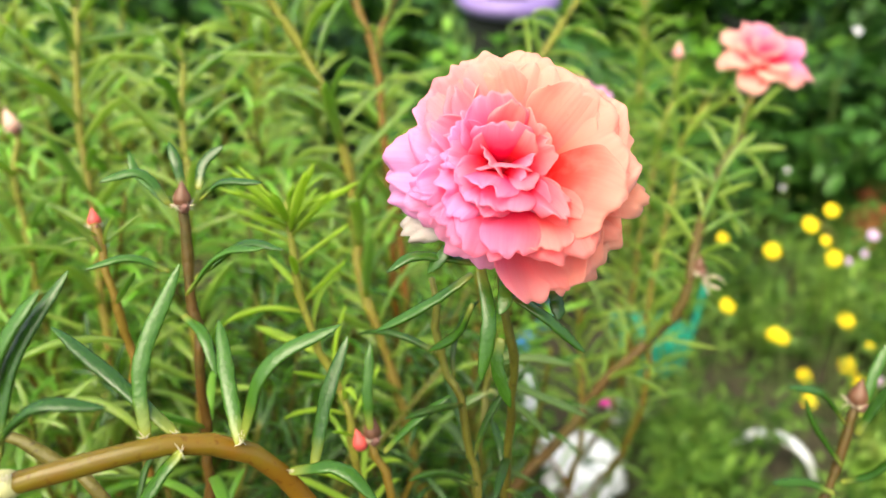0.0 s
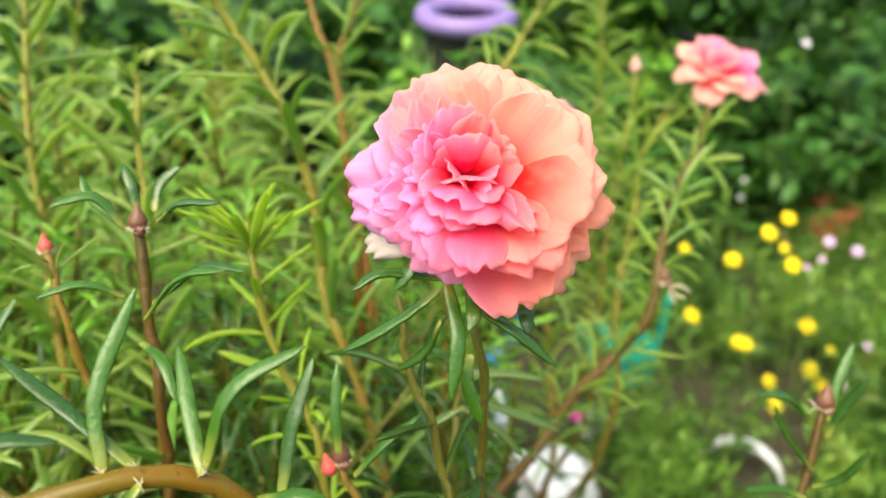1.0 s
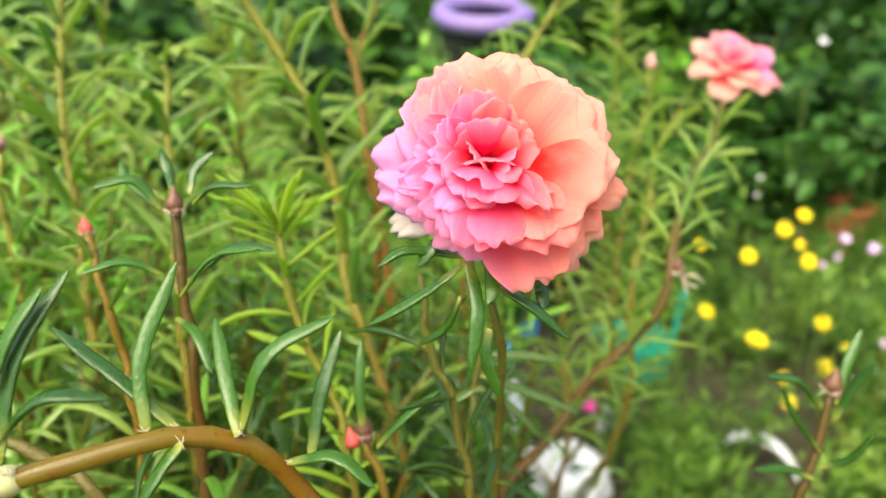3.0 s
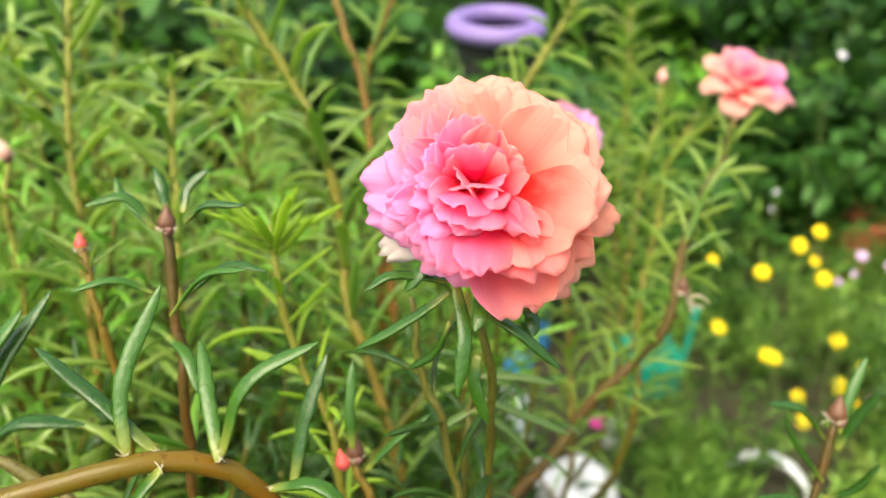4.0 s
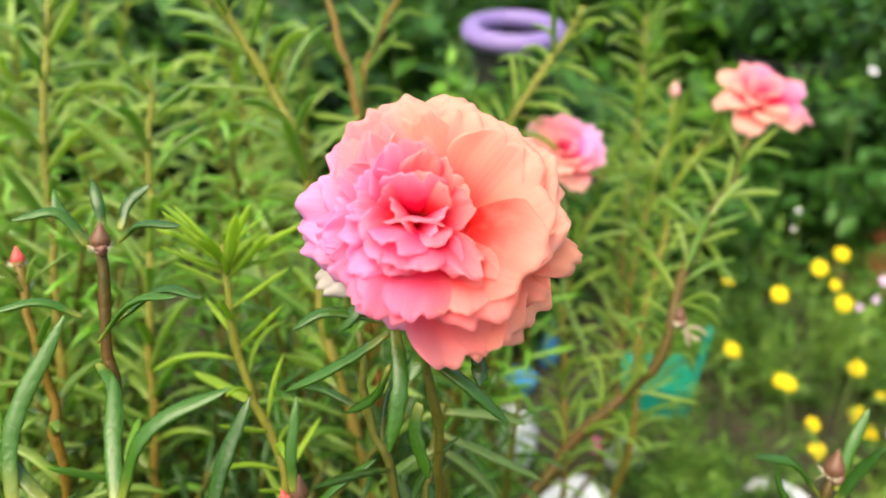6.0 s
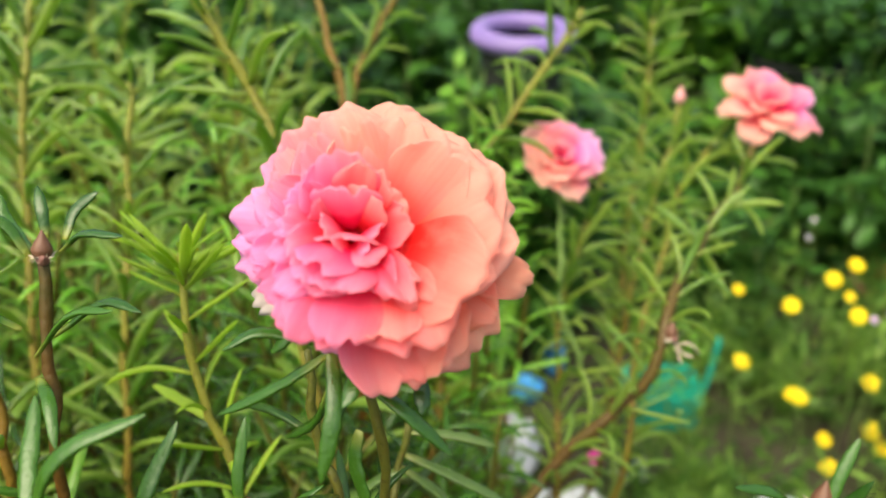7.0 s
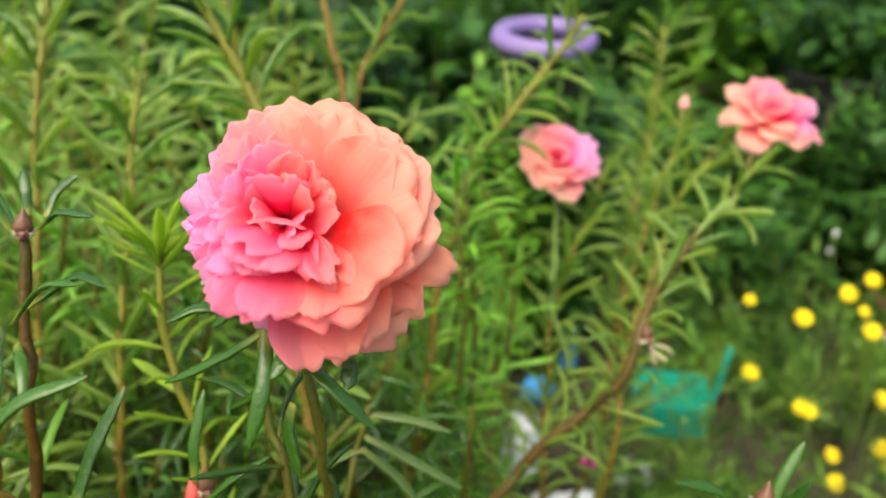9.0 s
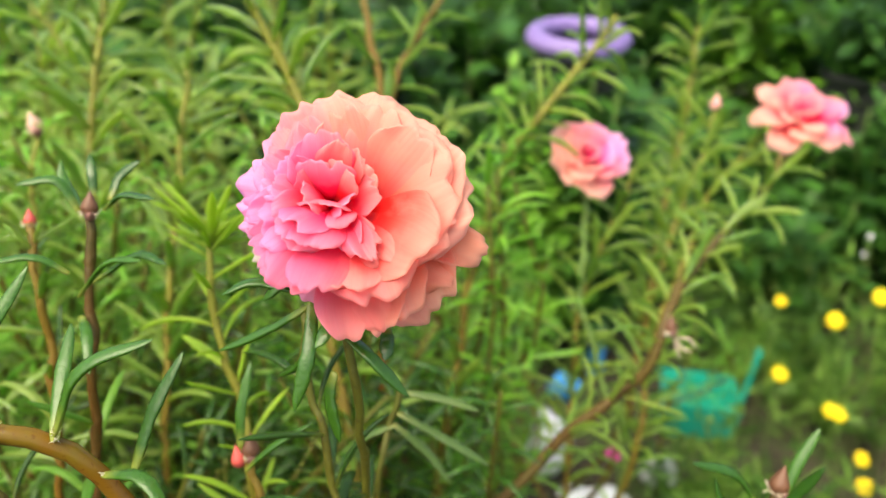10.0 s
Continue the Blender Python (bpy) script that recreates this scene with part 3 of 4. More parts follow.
# ---- the arched stem in front ----
ARCH = ((-0.0205, 0.1010, 0.3850), (-0.0283, 0.1046, 0.4011), (-0.0363, 0.1032, 0.4147), (-0.0448, 0.1013, 0.4195), (-0.0518, 0.0981, 0.4220), (-0.0652, 0.0933, 0.4216), (-0.0769, 0.0902, 0.4202), (-0.0895, 0.0863, 0.4194))
ARCH_LEAVES = (
    ((-0.0540, 0.0989, 0.4233), (-0.0559, 0.1074, 0.4340), (-0.0503, 0.1197, 0.4473)),
    ((-0.0489, 0.1006, 0.4223), (-0.0613, 0.1066, 0.4307), (-0.0757, 0.1155, 0.4361)),
    ((-0.0380, 0.1013, 0.4195), (-0.0415, 0.1107, 0.4258), (-0.0455, 0.1225, 0.4322)),
    ((-0.0369, 0.1004, 0.4219), (-0.0317, 0.1053, 0.4344), (-0.0189, 0.1107, 0.4397)),
    ((-0.0258, 0.1054, 0.4086), (-0.0237, 0.1129, 0.4196), (-0.0198, 0.1208, 0.4292)),
    ((-0.0293, 0.1015, 0.4119), (-0.0196, 0.0997, 0.4146), (-0.0120, 0.0951, 0.4107)),
    ((-0.0473, 0.0969, 0.4218), (-0.0516, 0.0924, 0.4181), (-0.0547, 0.0887, 0.4137)),
    ((-0.0755, 0.0889, 0.4260), (-0.0726, 0.0979, 0.4416), (-0.0651, 0.1089, 0.4527)),
    ((-0.0727, 0.0860, 0.4329), (-0.0638, 0.0872, 0.4411), (-0.0528, 0.0880, 0.4404)),
    ((-0.0761, 0.0935, 0.4380), (-0.0728, 0.0982, 0.4461), (-0.0683, 0.1039, 0.4519)),
)


def hair_tuft(parent, place, seed, size=1.0):
    """A wisp of pale hairs where a leaf leaves its stem."""
    rng = np.random.default_rng(seed)
    o = np.array(place) - np.array(parent.location)
    verts, faces, n = [], [], 0
    for _ in range(9):
        d = unit(rng.normal(0, 1, 3) + (0, -0.2, 0.8))
        L = rng.uniform(0.0005, 0.0012) * size
        v, f, _ = sweep(spline((o, o + d * L * 0.5, o + d * L + rng.normal(0, 0.0005, 3)), 4), (0.00012, 0.0001, 0.00008, 0.00003), 4)
        verts.append(v)
        faces += [tuple(i + n for i in q) for q in f]
        n += len(v)
    link_mesh("hair_tuft", np.vstack(verts), faces, HAIR, parent, "wisp of cream hairs")


def arched_shoot():
    path = spline([(0.004, 0.12, -0.004), (-0.004, 0.105, 0.2), (-0.012, 0.1, 0.33), *ARCH], 60)
    ob = thing("arched_shoot", tuple(path[0]), "thick brown arched shoot with upright fleshy leaves", "plant", "moss rose shoots")
    v, f, a = sweep(path - path[0], np.linspace(0.0026, 0.0020, 60) * (1 + 0.04 * np.sin(np.arange(60) * 1.7)), 14)
    link_mesh("stem", v, f, STEM_ARCH, ob, attrs={"along": np.clip(a * 2.2 - 1.1, 0, 1)})
    for k, (b, m, t) in enumerate(ARCH_LEAVES):
        leaf_at(ob, b, m, t, 0.0016)
        hair_tuft(ob, b, 60 + k)
    joint = np.array((-0.0769, 0.0902, 0.4202)) - path[0]
    ax = unit((-0.0126, -0.0039, -0.0008))
    z = np.linspace(-1, 1, 9)
    v, f, a = sweep(joint + ax * z[:, None] * 0.0036, 0.0018 * np.sqrt(1.02 - z**2) + 0.0010, 14)
    v = v + np.array([0.0003 * noise.noise_vector(Vector(p) * 900) for p in v])
    link_mesh("joint", v, f, plain("leaf_joint", (0.50, 0.48, 0.22), 0.4, 0.5, 500.0), ob, "swollen pale green joint where leaves sprout", attrs={"along": a})
    for k in range(3):
        hair_tuft(ob, np.array((-0.0765 + 0.001 * k, 0.0895, 0.4228)), 80 + k)


arched_shoot()


def bud(parent, place, size, mat, label, axis=(0, 0, 1), husk=True):
    """A pointed bud with papery scales at its foot."""
    at = np.array(place) - np.array(parent.location)
    ax = unit(axis)
    z = np.linspace(0, 1, 9)
    v, f, a = sweep(at + ax * z[:, None] * size * 2.6, size * np.interp(z, (0, 0.2, 0.42, 0.75, 1), (0.55, 0.95, 0.88, 0.4, 0.06)), 10)
    ob = link_mesh("bud", v, f, mat, parent, label, attrs={"along": a})
    if husk:
        rng = np.random.default_rng(int(size * 1e6))
        for k in range(5):
            r = turn_to(ax, k * 1.26)
            b = at - ax * size * 0.15
            v, f, a = sweep(spline((b, b + r[:, 0] * size * 0.8 + ax * size * 0.3, b + r[:, 0] * size * rng.uniform(0.9, 1.5) + ax * size * rng.uniform(0.2, 0.9)), 6), size * np.array((0.3, 0.4, 0.35, 0.25, 0.12, 0.04)), 6, 0.3)
            link_mesh("scale", v, f, HUSK, parent, attrs={"along": a})
        side = unit((0.7, -1.0, -0.1))
        z = np.linspace(0, 1, 7)
        v, f, a = sweep(at - ax * size * 0.2 + (side * 1.1 + ax * 0.7) * z[:, None] * size * 1.2, size * np.array((0.3, 0.55, 0.62, 0.58, 0.42, 0.24, 0.06)), 8)
        link_mesh("side_bud", v, f, BUD_SIDE, parent, "small withered pinkish brown bud", attrs={"along": a})
        for k in range(4):
            hair_tuft(parent, np.array(place) + turn_to(ax, k * 1.57)[:, 0] * size * 0.7 - ax * size * 0.1, 90 + k + int(size * 1e5), 1.6)
    return ob


# ---- shoots with buds ----
BUD_STEM = ((-0.0628, 0.1590, 0.4395), (-0.0626, 0.1580, 0.4376), (-0.0636, 0.1515, 0.4264), (-0.0619, 0.1470, 0.4146), (-0.0622, 0.1390, 0.3908))
BUD_LEAVES = (
    ((-0.0660, 0.1595, 0.4403), (-0.0720, 0.1614, 0.4475), (-0.0799, 0.1568, 0.4476)),
    ((-0.0637, 0.1632, 0.4427), (-0.0651, 0.1663, 0.4480), (-0.0678, 0.1708, 0.4518)),
    ((-0.0579, 0.1584, 0.4424), (-0.0525, 0.1586, 0.4467), (-0.0422, 0.1565, 0.4471)),
    ((-0.0605, 0.1650, 0.4418), (-0.0598, 0.1700, 0.4464), (-0.0551, 0.1730, 0.4497)),
    ((-0.0600, 0.1507, 0.4250), (-0.0477, 0.1532, 0.4333), (-0.0374, 0.1489, 0.4339)),
    ((-0.0653, 0.1498, 0.4275), (-0.0730, 0.1480, 0.4323), (-0.0810, 0.1432, 0.4321)),
    ((-0.0660, 0.1610, 0.4391), (-0.0768, 0.1704, 0.4432), (-0.0798, 0.1751, 0.4473)),
    ((-0.0605, 0.1454, 0.4239), (-0.0513, 0.1466, 0.4340), (-0.0399, 0.1438, 0.4371)),
    ((-0.0633, 0.1477, 0.4158), (-0.0559, 0.1391, 0.4170), (-0.0514, 0.1314, 0.4116)),
)
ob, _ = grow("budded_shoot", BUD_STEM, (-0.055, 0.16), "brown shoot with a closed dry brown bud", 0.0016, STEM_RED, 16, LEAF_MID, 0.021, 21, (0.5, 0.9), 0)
bud(ob, (-0.0628, 0.1590, 0.4400), 0.0024, BUD_BROWN, "dry brown bud", (0.05, 0.3, 1))
for b, m, t in BUD_LEAVES:
    leaf_at(ob, b, m, t, 0.0014)

RIGHT_BUD_STEM = ((0.1252, 0.1698, 0.3671), (0.1227, 0.1651, 0.3590), (0.1184, 0.1575, 0.3457), (0.1131, 0.1501, 0.3270))
RIGHT_BUD_LEAVES = (
    ((0.1207, 0.1657, 0.3641), (0.1119, 0.1671, 0.3745), (0.0991, 0.1634, 0.3801)),
    ((0.1199, 0.1594, 0.3531), (0.1103, 0.1623, 0.3661), (0.1060, 0.1649, 0.3746)),
    ((0.1258, 0.1666, 0.3655), (0.1292, 0.1725, 0.3758), (0.1342, 0.1780, 0.3852)),
    ((0.1241, 0.1640, 0.3612), (0.1285, 0.1656, 0.3719), (0.1329, 0.1650, 0.3829)),
    ((0.1199, 0.1569, 0.3487), (0.1262, 0.1546, 0.3547), (0.1313, 0.1546, 0.3648)),
    ((0.1174, 0.1552, 0.3458), (0.1089, 0.1569, 0.3487), (0.0966, 0.1532, 0.3523)),
)
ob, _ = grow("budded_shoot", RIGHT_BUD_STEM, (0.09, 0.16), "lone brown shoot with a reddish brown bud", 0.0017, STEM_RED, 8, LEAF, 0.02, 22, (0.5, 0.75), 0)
bud(ob, (0.1252, 0.1698, 0.3675), 0.0032, BUD_BROWN, "reddish brown bud", (0.1, 0.3, 1))
for b, m, t in RIGHT_BUD_LEAVES:
    leaf_at(ob, b, m, t, 0.0017)

RED_BUD_STEM = ((-0.0917, 0.1714, 0.4289), (-0.0891, 0.1658, 0.4193), (-0.0870, 0.1623, 0.4091), (-0.0868, 0.1610, 0.3989), (-0.0863, 0.1525, 0.3741))
ob, _ = grow("budded_shoot", RED_BUD_STEM, (-0.08, 0.18), "shoot with a narrow red bud about to open", 0.0014, STEM, 22, LEAF_PALE, 0.022, 23, (0.5, 0.97), 8, (0.3, 0.6))
bud(ob, (-0.0917, 0.1714, 0.4280), 0.0019, BUD_RED, "narrow red bud", (-0.1, 0.3, 1))

LOW_BUD_STEM = ((-0.0192, 0.1439, 0.3800), (-0.0172, 0.1398, 0.3742), (-0.0140, 0.1346, 0.3631))
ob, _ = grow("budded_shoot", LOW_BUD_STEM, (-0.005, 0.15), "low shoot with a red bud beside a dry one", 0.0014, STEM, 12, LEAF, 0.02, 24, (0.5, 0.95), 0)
bud(ob, (-0.0186, 0.1430, 0.3800), 0.0026, BUD_BROWN, "dry brown bud", (0.0, 0.3, 1))
bud(ob, (-0.0212, 0.1415, 0.3775), 0.0023, BUD_RED, "red bud showing its petals", (-0.3, 0.35, 1.0), False)
leaf_at(ob, (-0.0183, 0.1376, 0.3883), (-0.0189, 0.1418, 0.3976), (-0.0181, 0.1486, 0.4074), 0.0014)
leaf_at(ob, (-0.0143, 0.1311, 0.3871), (-0.0074, 0.1331, 0.3945), (0.0018, 0.1365, 0.4004), 0.0014)

ob, _ = grow("budded_shoot", ((-0.1745, 0.2850, 0.4120), (-0.1735, 0.2760, 0.3980), (-0.1700, 0.2640, 0.3750), (-0.1660, 0.2520, 0.3450)), (-0.16, 0.27), "slender shoot with a faded pink bud", 0.0015, STEM_PALE, 40, LEAF_PALE, 0.027, 25, (0.5, 0.97), 0)
bud(ob, (-0.1745, 0.2850, 0.4115), 0.0036, plain("faded_bud", (0.72, 0.42, 0.34), 0.6, 0.4, 300.0), "faded pink bud", (-0.3, 0.1, 1))

# ---- leafy shoots that can be told apart ----
grow("leafy_shoot", ((-0.0438, 0.1857, 0.4276), (-0.0431, 0.1801, 0.4180), (-0.0413, 0.1738, 0.4051), (-0.0380, 0.1703, 0.3949), (-0.0315, 0.1642, 0.3804), (-0.0270, 0.1525, 0.3541)), (-0.02, 0.17), "shoot with a fresh light green tuft of leaves", 0.0013, STEM_PALE, 26, LEAF_FRESH, 0.020, 31, (0.74, 0.985), 40, (0.5, 1.0), 4)
grow("leafy_shoot", ((-0.0725, 0.2909, 0.4740), (-0.0631, 0.2887, 0.4601), (-0.0520, 0.2831, 0.4423), (-0.0402, 0.2709, 0.4193), (-0.0360, 0.2635, 0.3964), (-0.0320, 0.2468, 0.3675), (-0.0187, 0.2290, 0.3367)), (-0.01, 0.25), "tall leaning shoot with a thick tan stem", 0.0021, STEM_PALE, 44, LEAF_PALE, 0.033, 32, (0.55, 0.98), 3)
grow("leafy_shoot", ((-0.0551, 0.3850, 0.4905), (-0.0500, 0.3785, 0.4770), (-0.0440, 0.3703, 0.4614), (-0.0386, 0.3623, 0.4475), (-0.0306, 0.3502, 0.4265), (-0.0247, 0.3368, 0.4033), (-0.0198, 0.3180, 0.3708), (-0.0172, 0.2925, 0.3267)), (-0.01, 0.32), "tall shoot with a reddish brown stem", 0.0020, STEM, 16, LEAF_PALE, 0.026, 33, (0.4, 0.9), 2)
grow("leafy_shoot", ((-0.0159, 0.4438, 0.4631), (-0.0222, 0.4296, 0.4470), (-0.0290, 0.4120, 0.4352), (-0.0330, 0.3948, 0.4241), (-0.0319, 0.3680, 0.4050), (-0.0273, 0.3349, 0.3847)), (0.0, 0.30), "tall forked shoot with arching leaves", 0.0017, STEM, 44, LEAF_PALE, 0.027, 39, (0.5, 0.98), 4)
grow("leafy_shoot", ((-0.1492, 0.3174, 0.4698), (-0.1476, 0.3105, 0.4578), (-0.1458, 0.2967, 0.4339), (-0.1423, 0.2795, 0.4041), (-0.1400, 0.2622, 0.3742), (-0.1366, 0.2415, 0.3383)), (-0.13, 0.27), "tall upright shoot with arching leaves", 0.0018, STEM_PALE, 60, LEAF_PALE, 0.033, 34, (0.55, 0.99), 4)
grow("leafy_shoot", ((-0.1071, 0.3002, 0.4399), (-0.1062, 0.2829, 0.4100), (-0.1044, 0.2668, 0.3822), (-0.1009, 0.2461, 0.3463)), (-0.095, 0.27), "upright shoot with a pale green tip", 0.0016, STEM_PALE, 44, LEAF_PALE, 0.032, 35, (0.55, 0.99), 5)
grow("leafy_shoot", ((-0.0027, 0.1489, 0.4258), (-0.0023, 0.1433, 0.4151), (0.0002, 0.1400, 0.4024), (0.0043, 0.1345, 0.3877)), (0.01, 0.16), "dark green shoot close under the flower", 0.0012, STEM_SHADE, 26, LEAF, 0.022, 36, (0.5, 0.97), 0)

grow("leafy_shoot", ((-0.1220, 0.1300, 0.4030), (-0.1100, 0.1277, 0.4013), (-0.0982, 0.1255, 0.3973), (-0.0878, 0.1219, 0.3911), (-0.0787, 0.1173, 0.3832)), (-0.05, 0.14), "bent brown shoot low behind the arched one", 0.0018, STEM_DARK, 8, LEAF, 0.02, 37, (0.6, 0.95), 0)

ob, _ = grow("leafy_shoot", ((0.0155, 0.1765, 0.3830), (0.0150, 0.1736, 0.3762), (0.0130, 0.1705, 0.3700), (0.0115, 0.1644, 0.3580)), (0.03, 0.18), "low shoot with ageing yellowish leaves", 0.0013, STEM_SHADE, 18, LEAF_AGED, 0.026, 38, (0.62, 0.97), 0)
for b, m, t in (((0.0150, 0.1730, 0.3755), (0.0300, 0.1702, 0.3700), (0.0433, 0.1680, 0.3639)), ((0.0155, 0.1760, 0.3812), (0.0290, 0.1760, 0.3804), (0.0397, 0.1755, 0.3782)), ((0.0145, 0.1715, 0.3720), (0.0250, 0.1690, 0.3650), (0.0330, 0.1660, 0.3560)), ((0.0145, 0.1715, 0.3720), (0.0060, 0.1700, 0.3680), (-0.0030, 0.1690, 0.3600))):
    leaf_at(ob, b, m, t, 0.0018, LEAF_AGED)

# ---- the flowering shoots behind ----
def small_bloom(seed, spread, narrow=1.0):
    rng = np.random.default_rng(seed)
    rows = []
    for count, length, half, th0, th1, cup in ((7, 20, 8.5, 56, 100, 0.1), (6, 18, 8, 44, 84, 0.1), (5, 15, 7, 30, 64, 0.15), (5, 12, 5.5, 10, 40, 0.25)):
        for k in range(count):
            back = math.sin(k * 2 * math.pi / count)
            rows.append((k * 360 / count + length * 31 + rng.uniform(-14, 14), length * rng.uniform(0.85, 1.15), half * narrow * rng.uniform(0.85, 1.15), th0 + rng.uniform(-8, 8), (th1 + rng.uniform(-12, 12)) * spread, cup))
    return rows


J_STEM = ((0.1783, 0.4106, 0.3890), (0.1670, 0.3850, 0.3769), (0.1503, 0.3518, 0.3694), (0.1262, 0.3014, 0.3741), (0.1107, 0.2715, 0.3663), (0.1067, 0.2604, 0.3591), (0.1017, 0.2521, 0.3407), (0.0763, 0.2439, 0.3125), (0.0530, 0.2343, 0.2859), (0.0289, 0.2243, 0.2585))
ob, _ = grow("flowering_shoot", J_STEM, (0.01, 0.23), "long leaning shoot that carries an open pink flower", 0.0023, STEM_DARK, 62, LEAF_PALE, 0.022, 41, (0.55, 0.98), 0)
bloom(ob, ((small_bloom(8, 1.2, 0.72), 0.14, 0.2, PETAL_FAR, (0, 0, 0)),), 8, facing((0.05, -0.42, 1.0), -1.0), np.array((0.1842, 0.4220, 0.3985)) - np.array(ob.location), 1.48, "flower", "open moss rose flower, pink and apricot", 11, 13)
bud(ob, (0.1060, 0.2600, 0.3590), 0.0028, BUD_BROWN, "dark red spent bud", (0.0, 0.2, 1))
for k, (dx, dz, bend) in enumerate(((0.007, -0.004, -0.001), (0.009, -0.001, 0.002), (0.003, -0.007, 0.0), (-0.005, 0.003, 0.001))):
    leaf_at(ob, (0.1078, 0.2590, 0.3570), (0.1078 + dx * 0.55, 0.2575, 0.3570 + dz * 0.5 + bend), (0.1078 + dx, 0.2560, 0.3570 + dz - bend * 0.4), 0.0008, HUSK, "scale")
ob, _ = grow("flowering_shoot", ((0.0704, 0.3793, 0.3787), (0.0719, 0.3714, 0.3592), (0.0728, 0.3601, 0.3378), (0.0760, 0.3478, 0.3137), (0.0882, 0.3341, 0.2845)), (0.045, 0.36), "upright shoot that carries a half-open pink flower", 0.0017, STEM_GREEN, 18, LEAF_PALE, 0.02, 42, (0.5, 0.92), 0)
bloom(ob, ((small_bloom(9, 0.8), 0.12, 0.2, PETAL_FAR, (0, 0, 0)),), 9, facing((0.15, -0.75, 0.8), -1.0), np.array((0.0700, 0.3800, 0.3830)) - np.array(ob.location), 1.08, "flower", "half-open moss rose flower, coral pink", 11, 13)
grow("leafy_shoot", ((0.1711, 0.4416, 0.3849), (0.1573, 0.4313, 0.3670), (0.1420, 0.4099, 0.3500), (0.1307, 0.3735, 0.3270), (0.1182, 0.3427, 0.2935)), (0.05, 0.39), "slanting shoot with thin arching leaves", 0.0015, STEM_PALE, 56, LEAF_PALE, 0.026, 43, (0.55, 0.99), 3)
ob, _ = grow("budded_shoot", ((0.1460, 0.4565, 0.3940), (0.1416, 0.4413, 0.3744), (0.1297, 0.4209, 0.3491), (0.1217, 0.3913, 0.3178), (0.1133, 0.3677, 0.2769)), (0.055, 0.41), "shoot with a closed pale pink bud", 0.0015, STEM_PALE, 60, LEAF_PALE, 0.026, 44, (0.55, 0.98), 0)
bud(ob, (0.1460, 0.4565, 0.3940), 0.0036, plain("pink_bud", (0.75, 0.35, 0.33), 0.6, 0.3, 300.0), "pale pink bud", (0, 0.2, 1))
grow("leafy_shoot", ((0.1411, 0.5357, 0.4278), (0.1372, 0.5122, 0.3872), (0.1333, 0.4907, 0.3500), (0.1249, 0.4562, 0.3102), (0.1173, 0.4255, 0.2571)), (0.06, 0.47), "tall leafy shoot with drooping leaf whorls", 0.0016, STEM_PALE, 90, LEAF_PALE, 0.030, 45, (0.55, 0.99), 5)
grow("leafy_shoot", ((0.1013, 0.4117, 0.3723), (0.0906, 0.3870, 0.3506), (0.0803, 0.3630, 0.3302), (0.0745, 0.3489, 0.3056), (0.0744, 0.3315, 0.2730)), (0.04, 0.36), "slanting shoot with a tan stem", 0.0015, STEM_PALE, 60, LEAF_PALE, 0.026, 46, (0.55, 0.99), 4)
grow("leafy_shoot", ((0.0780, 0.4055, 0.4534), (0.0682, 0.3956, 0.4377), (0.0510, 0.3690, 0.4144), (0.0329, 0.3390, 0.3851), (0.0230, 0.3191, 0.3507), (0.0192, 0.2975, 0.3115)), (0.02, 0.33), "leafy shoot that leans over with a tan stem", 0.0021, STEM_PALE, 70, LEAF_PALE, 0.026, 47, (0.55, 0.99), 5)


